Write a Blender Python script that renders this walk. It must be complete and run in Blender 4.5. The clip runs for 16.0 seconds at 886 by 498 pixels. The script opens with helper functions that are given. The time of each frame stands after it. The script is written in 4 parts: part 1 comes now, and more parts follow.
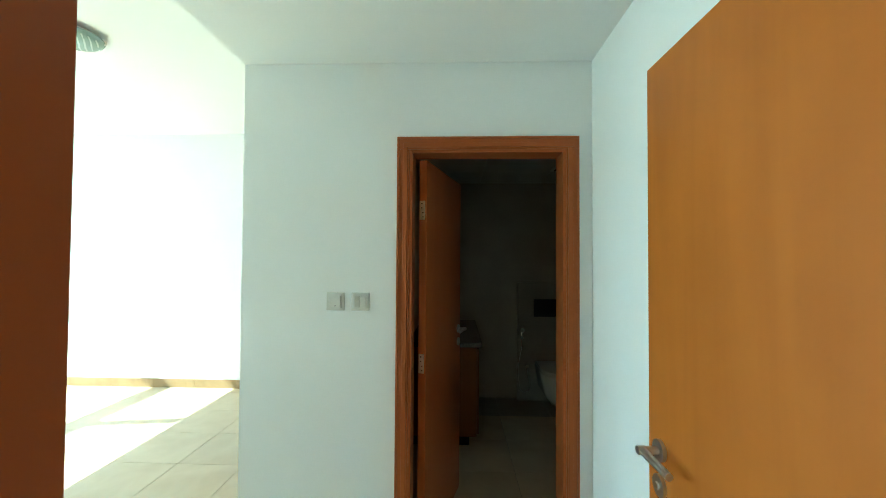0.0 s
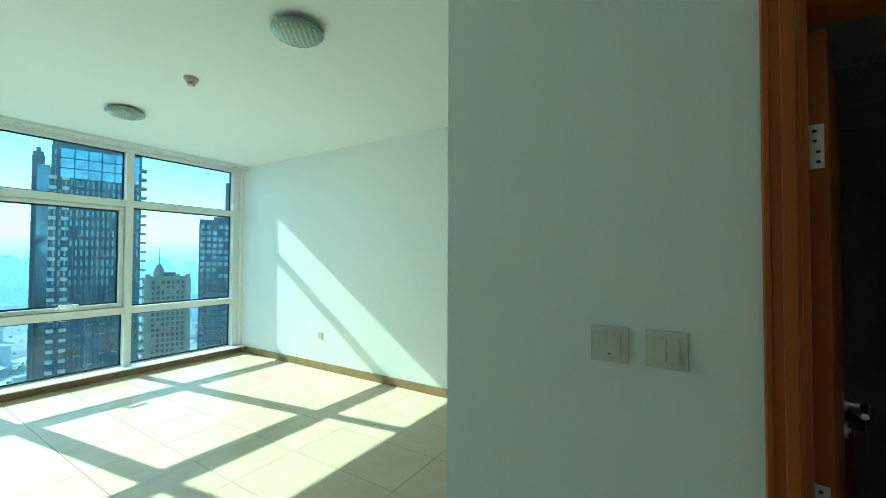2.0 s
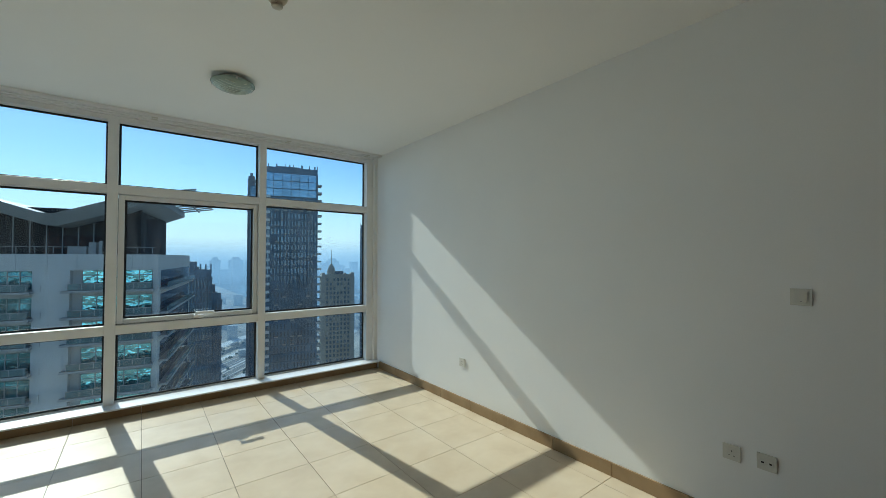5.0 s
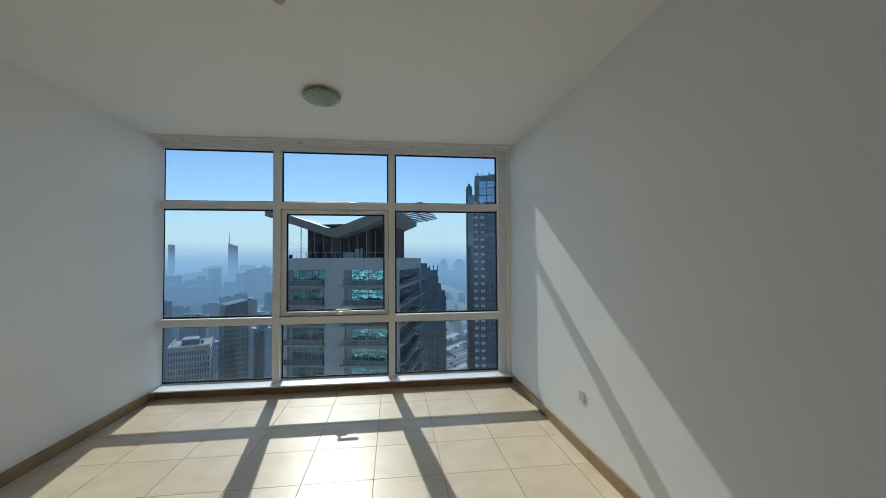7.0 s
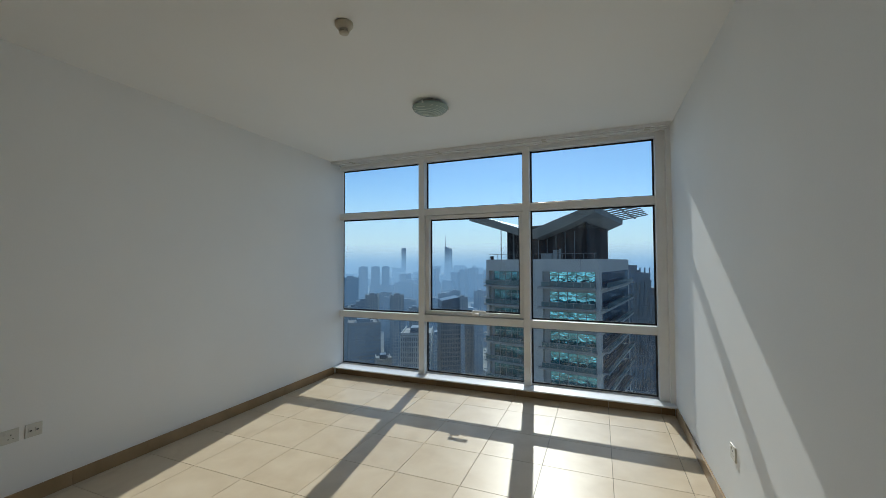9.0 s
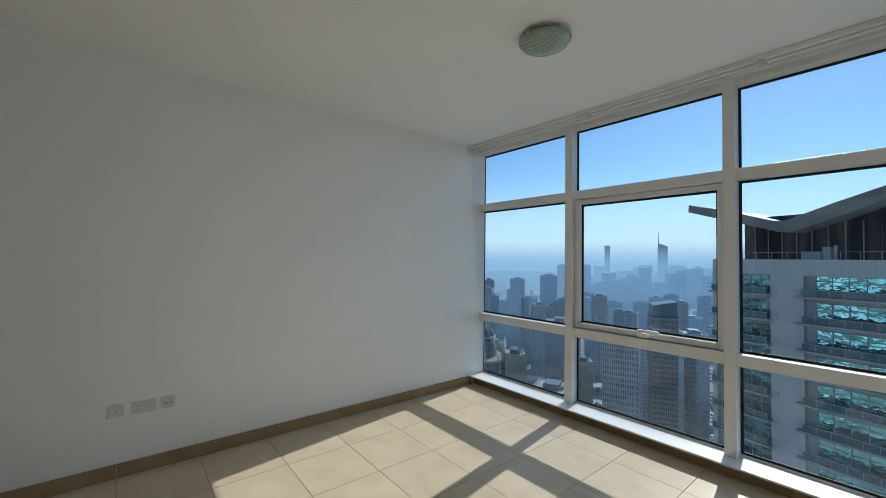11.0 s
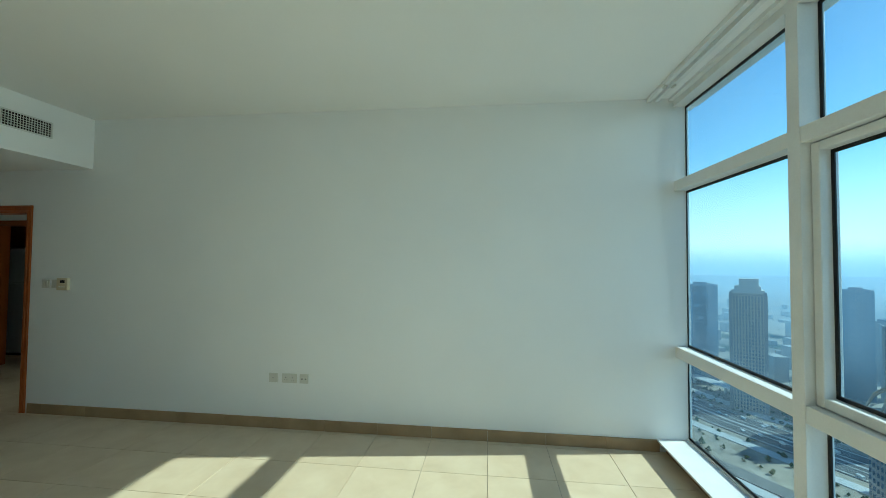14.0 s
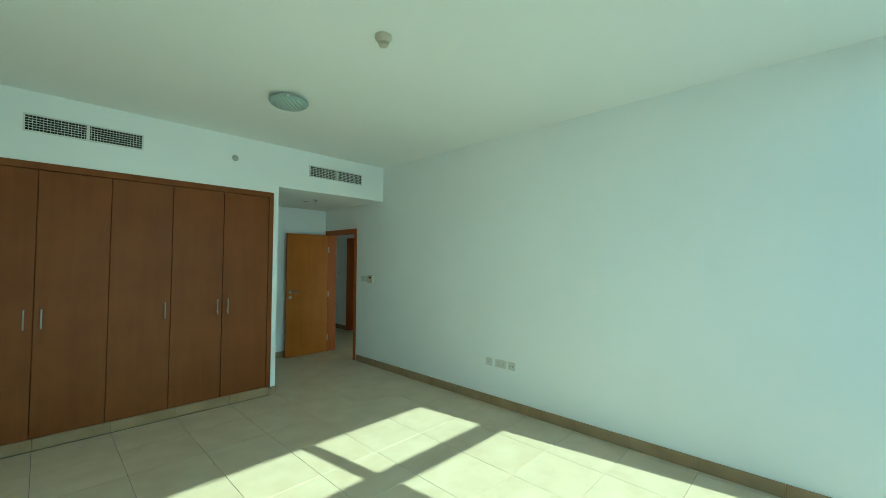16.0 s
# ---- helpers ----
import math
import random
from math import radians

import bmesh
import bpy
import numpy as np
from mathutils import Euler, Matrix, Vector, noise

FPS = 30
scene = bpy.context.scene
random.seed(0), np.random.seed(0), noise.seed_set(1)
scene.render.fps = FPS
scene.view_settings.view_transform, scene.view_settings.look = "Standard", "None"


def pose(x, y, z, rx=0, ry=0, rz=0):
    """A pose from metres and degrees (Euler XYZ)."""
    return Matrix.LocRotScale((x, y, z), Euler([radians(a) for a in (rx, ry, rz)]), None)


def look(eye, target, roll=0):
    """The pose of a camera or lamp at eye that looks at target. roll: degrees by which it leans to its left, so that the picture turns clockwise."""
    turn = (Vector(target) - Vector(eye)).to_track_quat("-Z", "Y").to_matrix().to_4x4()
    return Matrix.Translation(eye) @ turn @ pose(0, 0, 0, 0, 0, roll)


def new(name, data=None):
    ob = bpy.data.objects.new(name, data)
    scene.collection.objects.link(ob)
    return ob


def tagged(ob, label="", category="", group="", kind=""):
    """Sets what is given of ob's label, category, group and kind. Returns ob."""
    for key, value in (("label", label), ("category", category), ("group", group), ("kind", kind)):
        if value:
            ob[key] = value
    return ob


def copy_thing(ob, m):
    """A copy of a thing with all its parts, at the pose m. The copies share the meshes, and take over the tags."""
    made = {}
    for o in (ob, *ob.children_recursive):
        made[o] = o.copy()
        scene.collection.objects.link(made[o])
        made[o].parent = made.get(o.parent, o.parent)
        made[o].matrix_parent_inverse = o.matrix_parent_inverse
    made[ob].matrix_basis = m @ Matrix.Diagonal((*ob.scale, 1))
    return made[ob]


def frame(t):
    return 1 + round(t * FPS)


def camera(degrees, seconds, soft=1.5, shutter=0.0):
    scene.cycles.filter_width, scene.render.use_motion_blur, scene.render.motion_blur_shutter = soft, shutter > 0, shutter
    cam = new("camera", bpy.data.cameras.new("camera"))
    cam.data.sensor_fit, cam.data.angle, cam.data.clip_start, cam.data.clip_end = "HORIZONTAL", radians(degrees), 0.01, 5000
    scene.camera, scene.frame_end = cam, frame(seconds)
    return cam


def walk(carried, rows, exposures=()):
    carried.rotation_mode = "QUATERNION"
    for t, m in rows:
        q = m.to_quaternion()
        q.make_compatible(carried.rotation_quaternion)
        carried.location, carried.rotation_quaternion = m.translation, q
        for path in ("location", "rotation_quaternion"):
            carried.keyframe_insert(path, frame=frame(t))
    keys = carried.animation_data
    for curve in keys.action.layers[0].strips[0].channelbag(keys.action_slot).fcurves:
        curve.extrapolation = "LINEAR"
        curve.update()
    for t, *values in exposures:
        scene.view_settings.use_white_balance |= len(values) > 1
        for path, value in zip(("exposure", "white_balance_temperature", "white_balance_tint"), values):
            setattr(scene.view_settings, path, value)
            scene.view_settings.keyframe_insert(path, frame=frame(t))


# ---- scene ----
cam = camera(97.5, 16.0, soft=0.85)
walk(cam, [
    (0, pose(-0.284, -6.469, 1.538, 91.29, -0.36, -88.00)),
    (0.5, pose(-0.003, -6.466, 1.539, 91.19, -0.36, -84.70)),
    (1, pose(0.238, -6.375, 1.534, 91.04, -0.34, -77.49)),
    (1.5, pose(0.426, -6.227, 1.542, 91.34, -0.37, -68.32)),
    (2, pose(0.545, -6.049, 1.535, 91.24, -0.19, -58.02)),
    (2.5, pose(0.683, -5.855, 1.529, 91.49, -0.44, -47.74)),
    (3, pose(0.845, -5.662, 1.555, 91.02, -0.29, -41.41)),
    (3.2, pose(0.912, -5.581, 1.560, 91.08, -0.16, -39.81)),
    (5.5, pose(1.788, -4.824, 1.546, 91.43, 0.07, -36.45)),
    (6, pose(2.092, -4.829, 1.559, 91.49, 0.06, -28.00)),
    (6.5, pose(2.407, -4.794, 1.560, 91.42, -0.09, -15.82)),
    (7, pose(2.701, -4.766, 1.555, 91.59, 0.37, -7.32)),
    (7.5, pose(2.967, -4.757, 1.559, 91.65, -0.10, -1.59)),
    (8, pose(3.196, -4.725, 1.561, 91.56, 0.04, 5.93)),
    (8.5, pose(3.370, -4.656, 1.564, 91.76, -0.13, 13.82)),
    (9, pose(3.490, -4.538, 1.568, 91.91, 0.16, 21.88)),
    (9.5, pose(3.558, -4.343, 1.564, 91.69, -0.24, 28.69)),
    (10, pose(3.570, -4.061, 1.556, 91.63, 0.03, 36.49)),
    (10.2, pose(3.573, -3.954, 1.556, 91.60, -0.19, 39.26)),
    (12.5, pose(3.589, -2.285, 1.585, 91.40, -0.22, 72.48)),
    (13, pose(3.552, -1.997, 1.581, 91.39, -0.19, 79.71)),
    (13.5, pose(3.507, -1.705, 1.585, 91.53, -0.06, 87.97)),
    (14, pose(3.489, -1.427, 1.574, 91.81, -0.47, 96.65)),
    (14.5, pose(3.454, -1.162, 1.549, 92.08, -0.28, 104.62)),
    (15, pose(3.444, -0.955, 1.571, 91.95, -0.38, 113.35)),
    (15.5, pose(3.467, -0.844, 1.588, 91.92, -0.43, 122.67)),
    (16, pose(3.550, -0.740, 1.585, 91.89, -0.37, 134.00)),
], exposures=[
    (0, 2.6, 5450, -26), (0.5, 2.15, 5500, -31), (1.0, 1.70, 5550, -35), (1.5, 1.45, 5350, -41), (2, 1.08, 5250, -42), (2.5, 0.53, 5100, -46), (3.2, 0.30, 5000, -45), (5.5, -0.25, 6100, 0), (7.5, -0.44, 6100, 2), (10.2, -0.35, 6100, 3), (12.5, -0.04, 6000, 0), (13.5, 0.16, 6050, -13), (14, 0.30, 5700, -22), (14.5, 0.45, 5450, -30), (15, 0.54, 5350, -38), (16, 0.77, 5400, -41),
])

# ---- light ----
SUN_WAY = Vector((0.15, -1.0, -0.69))
world = bpy.data.worlds.new("sky")
scene.world = world
world.use_nodes = True
nt = world.node_tree
sky = nt.nodes.new("ShaderNodeTexSky")
sky.sky_type = "NISHITA"
sky.sun_disc = False
sky.sun_elevation = radians(34.3)
sky.sun_rotation = radians(-8.5)
sky.dust_density = 0.12
sky.ozone_density = 3.0
# pale haze over the whole horizon
geo, sep = nt.nodes.new("ShaderNodeTexCoord"), nt.nodes.new("ShaderNodeSeparateXYZ")
fade, haze = nt.nodes.new("ShaderNodeMapRange"), nt.nodes.new("ShaderNodeMixRGB")
fade.interpolation_type = "SMOOTHSTEP"
fade.inputs["From Min"].default_value, fade.inputs["From Max"].default_value = -0.02, 0.23
fade.inputs["To Min"].default_value, fade.inputs["To Max"].default_value = 0.95, 0.0
haze.inputs[2].default_value = (6.8, 7.3, 7.9, 1)
nt.links.new(geo.outputs["Generated"], sep.inputs[0])
nt.links.new(sep.outputs[2], fade.inputs["Value"])
nt.links.new(fade.outputs[0], haze.inputs[0])
nt.links.new(sky.outputs[0], haze.inputs[1])
nt.links.new(haze.outputs[0], nt.nodes["Background"].inputs[0])
nt.nodes["Background"].inputs[1].default_value = 0.15
sun = new("sun", bpy.data.lights.new("sun", "SUN"))
sun.data.energy, sun.data.angle, sun.data.color = 4.5, radians(0.5), (1.0, 0.96, 0.90)
sun.matrix_world = look((0, 40, 60), Vector((0, 40, 60)) + SUN_WAY)
# the sky's light in the window opening
fill = new("window_skylight", bpy.data.lights.new("window_skylight", "AREA"))
fill.data.shape, fill.data.size, fill.data.size_y, fill.data.energy = "RECTANGLE", 4.0, 2.75, 10.0
fill.data.spread = radians(112)
fill.data.color = (0.88, 0.95, 1.0)
fill.matrix_world = look((2.02, 0.10, 1.5), (2.02, -3.0, 1.3))

# added fill lamp in an unseen hall doorway, to brighten the corridor
hall = new("hall_fill", bpy.data.lights.new("hall_fill", "AREA"))
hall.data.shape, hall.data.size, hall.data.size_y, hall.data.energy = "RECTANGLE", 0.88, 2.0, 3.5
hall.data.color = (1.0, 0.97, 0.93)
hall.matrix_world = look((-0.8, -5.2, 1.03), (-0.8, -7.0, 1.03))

# ---- materials ----
def mat(name, color, rough=0.5, metal=0.0, vary=0.06, scale=3.0, fine=60.0, bump=0.02, spec=0.5, dark=None, relief=0.01):
    """A painted or plain surface: two scales of colour variation and a fine relief."""
    m = bpy.data.materials.new(name)
    m.use_nodes = True
    n, l = m.node_tree.nodes, m.node_tree.links
    b = n["Principled BSDF"]
    b.inputs["Roughness"].default_value, b.inputs["Metallic"].default_value = rough, metal
    b.inputs["Specular IOR Level"].default_value = spec
    tc = n.new("ShaderNodeTexCoord")
    big, small = n.new("ShaderNodeTexNoise"), n.new("ShaderNodeTexNoise")
    big.inputs["Scale"].default_value, small.inputs["Scale"].default_value = scale, fine
    big.inputs["Detail"].default_value = 6
    for q in (big, small):
        l.new(tc.outputs["Object"], q.inputs["Vector"])
    ramp = n.new("ShaderNodeValToRGB")
    lo = dark or [c * (1 - 2 * vary) for c in color]
    hi = [min(1, c * (1 + vary)) for c in color]
    ramp.color_ramp.elements[0].color, ramp.color_ramp.elements[1].color = (*lo, 1), (*hi, 1)
    ramp.color_ramp.elements[0].position, ramp.color_ramp.elements[1].position = 0.3, 0.65
    add = n.new("ShaderNodeMath")
    add.operation = "MULTIPLY_ADD"
    add.inputs[1].default_value = 0.3
    l.new(small.outputs["Fac"], add.inputs[0])
    sc = n.new("ShaderNodeMath")
    sc.operation = "MULTIPLY"
    sc.inputs[1].default_value = 0.7
    l.new(big.outputs["Fac"], sc.inputs[0])
    l.new(sc.outputs[0], add.inputs[2])
    l.new(add.outputs[0], ramp.inputs[0])
    l.new(ramp.outputs[0], b.inputs["Base Color"])
    if bump:
        bp = n.new("ShaderNodeBump")
        bp.inputs["Strength"].default_value, bp.inputs["Distance"].default_value = bump, relief
        l.new(small.outputs["Fac"], bp.inputs["Height"])
        l.new(bp.outputs[0], b.inputs["Normal"])
    return m


def wood_mat(name, light, dark, rough=0.38, stretch=(9, 9, 0.8)):
    m = bpy.data.materials.new(name)
    m.use_nodes = True
    n, l = m.node_tree.nodes, m.node_tree.links
    b = n["Principled BSDF"]
    tc, mp = n.new("ShaderNodeTexCoord"), n.new("ShaderNodeMapping")
    mp.inputs["Scale"].default_value = stretch
    l.new(tc.outputs["Object"], mp.inputs[0])
    info = n.new("ShaderNodeObjectInfo")
    off = n.new("ShaderNodeVectorMath")
    off.operation = "MULTIPLY_ADD"
    off.inputs[1].default_value = (9, 9, 9)
    l.new(info.outputs["Random"], off.inputs[0])
    l.new(mp.outputs[0], off.inputs[2])
    g, s = n.new("ShaderNodeTexNoise"), n.new("ShaderNodeTexNoise")
    g.inputs["Scale"].default_value, g.inputs["Detail"].default_value, g.inputs["Distortion"].default_value = 1.6, 8, 0.6
    s.inputs["Scale"].default_value, s.inputs["Detail"].default_value = 3.2, 5
    l.new(off.outputs[0], g.inputs["Vector"])
    l.new(tc.outputs["Object"], s.inputs["Vector"])
    mix = n.new("ShaderNodeMath")
    mix.operation = "MULTIPLY_ADD"
    mix.inputs[1].default_value = 0.42
    hs = n.new("ShaderNodeMath")
    hs.operation = "MULTIPLY"
    hs.inputs[1].default_value = 0.58
    l.new(s.outputs["Fac"], hs.inputs[0])
    l.new(g.outputs["Fac"], mix.inputs[0])
    l.new(hs.outputs[0], mix.inputs[2])
    r = n.new("ShaderNodeValToRGB")
    r.color_ramp.elements[0].color, r.color_ramp.elements[1].color = (*dark, 1), (*light, 1)
    r.color_ramp.elements[0].position, r.color_ramp.elements[1].position = 0.3, 0.7
    l.new(mix.outputs[0], r.inputs[0])
    l.new(r.outputs[0], b.inputs["Base Color"])
    b.inputs["Roughness"].default_value = rough
    b.inputs["Specular IOR Level"].default_value = 0.2
    bp = n.new("ShaderNodeBump")
    bp.inputs["Strength"].default_value, bp.inputs["Distance"].default_value = 0.05, 0.004
    l.new(g.outputs["Fac"], bp.inputs["Height"])
    l.new(bp.outputs[0], b.inputs["Normal"])
    return m


def tile_mat(name, a, b2, rough):
    """Honed limestone tile: soft clouds, veins and a shade of its own for each tile."""
    m = bpy.data.materials.new(name)
    m.use_nodes = True
    n, l = m.node_tree.nodes, m.node_tree.links
    b = n["Principled BSDF"]
    b.inputs["Specular IOR Level"].default_value = 0.14
    geo, info = n.new("ShaderNodeNewGeometry"), n.new("ShaderNodeObjectInfo")
    off = n.new("ShaderNodeVectorMath")
    off.operation = "MULTIPLY_ADD"
    off.inputs[1].default_value = (23, 17, 11)
    l.new(info.outputs["Random"], off.inputs[0])
    l.new(geo.outputs["Position"], off.inputs[2])
    n1, n2 = n.new("ShaderNodeTexNoise"), n.new("ShaderNodeTexNoise")
    n1.inputs["Scale"].default_value, n1.inputs["Detail"].default_value, n1.inputs["Distortion"].default_value = 4.2, 8, 0.3
    n2.inputs["Scale"].default_value, n2.inputs["Detail"].default_value = 38, 4
    l.new(off.outputs[0], n1.inputs["Vector"])
    l.new(off.outputs[0], n2.inputs["Vector"])
    r = n.new("ShaderNodeValToRGB")
    r.color_ramp.elements[0].color, r.color_ramp.elements[1].color = (*b2, 1), (*a, 1)
    r.color_ramp.elements[0].position, r.color_ramp.elements[1].position = 0.3, 0.68
    l.new(n1.outputs["Fac"], r.inputs[0])
    hsv = n.new("ShaderNodeHueSaturation")
    rng = n.new("ShaderNodeMapRange")
    rng.inputs["To Min"].default_value, rng.inputs["To Max"].default_value = 0.975, 1.02
    l.new(info.outputs["Random"], rng.inputs["Value"])
    l.new(rng.outputs[0], hsv.inputs["Value"])
    l.new(r.outputs[0], hsv.inputs["Color"])
    l.new(hsv.outputs[0], b.inputs["Base Color"])
    rr = n.new("ShaderNodeMapRange")
    rr.inputs["To Min"].default_value, rr.inputs["To Max"].default_value = rough - 0.03, rough + 0.04
    l.new(n1.outputs["Fac"], rr.inputs["Value"])
    l.new(rr.outputs[0], b.inputs["Roughness"])
    bp = n.new("ShaderNodeBump")
    bp.inputs["Strength"].default_value, bp.inputs["Distance"].default_value = 0.02, 0.001
    l.new(n2.outputs["Fac"], bp.inputs["Height"])
    l.new(bp.outputs[0], b.inputs["Normal"])
    return m


def pane_mat(name, tint):
    m = bpy.data.materials.new(name)
    m.use_nodes = True
    n, l = m.node_tree.nodes, m.node_tree.links
    n.remove(n["Principled BSDF"])
    tr, gl = n.new("ShaderNodeBsdfTransparent"), n.new("ShaderNodeBsdfGlossy")
    fr, mx = n.new("ShaderNodeLayerWeight"), n.new("ShaderNodeMixShader")
    po, ad = n.new("ShaderNodeMath"), n.new("ShaderNodeMath")
    po.operation, ad.operation = "POWER", "MULTIPLY_ADD"
    po.inputs[1].default_value, ad.inputs[1].default_value, ad.inputs[2].default_value = 4.0, 0.5, 0.035
    l.new(fr.outputs["Facing"], po.inputs[0])
    l.new(po.outputs[0], ad.inputs[0])
    tr.inputs["Color"].default_value = (*tint, 1)
    gl.inputs["Roughness"].default_value = 0.02
    l.new(ad.outputs[0], mx.inputs[0])
    l.new(tr.outputs[0], mx.inputs[1])
    l.new(gl.outputs[0], mx.inputs[2])
    tc, mp, st, rg = (n.new("ShaderNode" + k) for k in ("TexCoord", "Mapping", "TexNoise", "MapRange"))
    mp.inputs["Scale"].default_value = (7, 7, 0.9)
    st.inputs["Scale"].default_value, st.inputs["Detail"].default_value = 1.4, 7
    rg.inputs["From Min"].default_value, rg.inputs["From Max"].default_value = 0.45, 0.8
    rg.inputs["To Min"].default_value, rg.inputs["To Max"].default_value = 0.001, 0.016
    dirt, mx2 = n.new("ShaderNodeBsdfTranslucent"), n.new("ShaderNodeMixShader")
    dirt.inputs["Color"].default_value = (0.8, 0.82, 0.84, 1)
    l.new(tc.outputs["Object"], mp.inputs[0])
    l.new(mp.outputs[0], st.inputs["Vector"])
    l.new(st.outputs["Fac"], rg.inputs["Value"])
    l.new(rg.outputs[0], mx2.inputs[0])
    l.new(mx.outputs[0], mx2.inputs[1])
    l.new(dirt.outputs[0], mx2.inputs[2])
    l.new(mx2.outputs[0], n["Material Output"].inputs[0])
    return m


M = dict(
    wall=mat("wall_paint", (0.87, 0.87, 0.855), 0.75, vary=0.015, scale=1.2, fine=140, bump=0.05),
    ceiling=mat("ceiling_paint", (0.88, 0.88, 0.865), 0.8, vary=0.012, scale=0.9, fine=120, bump=0.04),
    tile=tile_mat("limestone_tile", (0.66, 0.555, 0.41), (0.58, 0.47, 0.33), 0.33),
    skirt=tile_mat("skirting_tile", (0.39, 0.275, 0.16), (0.29, 0.20, 0.11), 0.35),
    grout=mat("grout", (0.22, 0.18, 0.14), 0.9),
    bath_tile=mat("bath_tile", (0.36, 0.31, 0.25), 0.35, vary=0.08),
    bath_ceiling=mat("bath_ceiling_board", (0.6, 0.59, 0.56), 0.7, vary=0.02),
    frame=mat("window_frame_paint", (0.83, 0.83, 0.82), 0.4, vary=0.03, scale=5, fine=90, bump=0.01),
    sill=mat("white_sill_stone", (0.80, 0.80, 0.79), 0.28, vary=0.03, scale=6),
    gasket=mat("black_rubber", (0.012, 0.013, 0.015), 0.6),
    glass=pane_mat("window_glass", (0.84, 0.93, 0.985)),
    wood=wood_mat("cherry_veneer", (0.45, 0.150, 0.022), (0.34, 0.105, 0.014)),
    trimwood=wood_mat("cherry_trim", (0.37, 0.103, 0.028), (0.32, 0.083, 0.022), 0.33, (10, 10, 1.6)),
    wardrobe=wood_mat("wardrobe_veneer", (0.20, 0.064, 0.013), (0.15, 0.044, 0.008), 0.46),
    metal=mat("brushed_steel", (0.62, 0.61, 0.58), 0.28, 1.0, vary=0.04, bump=0.0),
    satin=mat("satin_steel", (0.36, 0.34, 0.31), 0.4, 1.0, vary=0.05, bump=0.0),
    dull=mat("dull_brass", (0.40, 0.37, 0.33), 0.4, 1.0, vary=0.05, bump=0.0),
    rib=mat("lamp_rib_glass", (0.55, 0.62, 0.58), 0.2, vary=0.03, bump=0.0),
    chrome=mat("chrome", (0.78, 0.78, 0.78), 0.08, 1.0, vary=0.0, bump=0.0),
    ivory=mat("aged_ivory_plastic", (0.52, 0.47, 0.37), 0.4, vary=0.04, bump=0.0),
    plastic=mat("white_plastic", (0.66, 0.645, 0.585), 0.35, vary=0.02, bump=0.0),
    cream=mat("cream_plastic", (0.66, 0.58, 0.42), 0.4, vary=0.02, bump=0.0),
    black=mat("black_plastic", (0.015, 0.015, 0.016), 0.35, bump=0.0),
    red=mat("neon_red", (0.4, 0.03, 0.02), 0.4, bump=0.0),
    lampglass=mat("frosted_lamp_glass", (0.30, 0.385, 0.35), 0.25, vary=0.05, scale=9, bump=0.0),
    vent=mat("vent_enamel", (0.72, 0.72, 0.68), 0.45, vary=0.02, bump=0.0),
    void=mat("duct_dark", (0.02, 0.02, 0.02), 0.9, bump=0.0),
    ceramic=mat("white_ceramic", (0.80, 0.80, 0.78), 0.1, vary=0.01, bump=0.0),
    granite=mat("dark_granite", (0.05, 0.042, 0.04), 0.15, vary=0.4, scale=60, fine=200, bump=0.0),
    fridge=mat("fridge_enamel", (0.62, 0.63, 0.63), 0.3, vary=0.02, bump=0.0),
)

# ---- building blocks ----
def bm_box(bm, x0, x1, y0, y1, z0, z1, bevel=0.0):
    g = bmesh.ops.create_cube(bm, size=1, matrix=Matrix.LocRotScale(((x0 + x1) / 2, (y0 + y1) / 2, (z0 + z1) / 2), None, (abs(x1 - x0), abs(y1 - y0), abs(z1 - z0))))
    if bevel:
        es = {e for v in g["verts"] for e in v.link_edges}
        bmesh.ops.bevel(bm, geom=list(es), offset=bevel, segments=2, affect="EDGES", profile=0.5)
    return bm


def bm_rod(bm, a, b, r, r2=None, seg=12):
    a, b = Vector(a), Vector(b)
    q = (b - a).to_track_quat("Z", "Y").to_matrix().to_4x4()
    bmesh.ops.create_cone(bm, cap_ends=True, segments=seg, radius1=r, radius2=r if r2 is None else r2, depth=(b - a).length, matrix=Matrix.Translation((a + b) / 2) @ q)
    return bm


def bm_lathe(bm, profile, seg=32, at=(0, 0, 0)):
    """Turns (radius, height) pairs about the z axis."""
    rings = []
    for r, z in profile:
        rings.append([bm.verts.new((at[0] + r * math.cos(2 * math.pi * k / seg), at[1] + r * math.sin(2 * math.pi * k / seg), at[2] + z)) for k in range(seg)])
    for p, q in zip(rings, rings[1:]):
        for k in range(seg):
            f = bm.faces.new((p[k], p[(k + 1) % seg], q[(k + 1) % seg], q[k]))
            f.smooth = True
    bm.faces.new(rings[0][::-1])
    bm.faces.new(rings[-1])
    bmesh.ops.recalc_face_normals(bm, faces=bm.faces)
    return bm


def part(name, bm, material, parent=None, label=""):
    me = bpy.data.meshes.new(name)
    bm.to_mesh(me)
    bm.free()
    me.materials.append(material)
    ob = new(name, me)
    ob.parent = parent
    if label:
        ob["label"] = label
    return ob


def boxpart(name, material, parent, dims, bevel=0.0, label=""):
    return part(name, bm_box(bmesh.new(), *dims, bevel), material, parent, label)


def structure(name, material, dims, label, category, bevel=0.0):
    return tagged(boxpart(name, material, None, dims, bevel), label, category, kind="structure")


def thing(name, at, label, category, group="", kind="", rz=0):
    e = new(name)
    e.matrix_basis = pose(*at, 0, 0, rz)
    return tagged(e, label, category, group, kind)


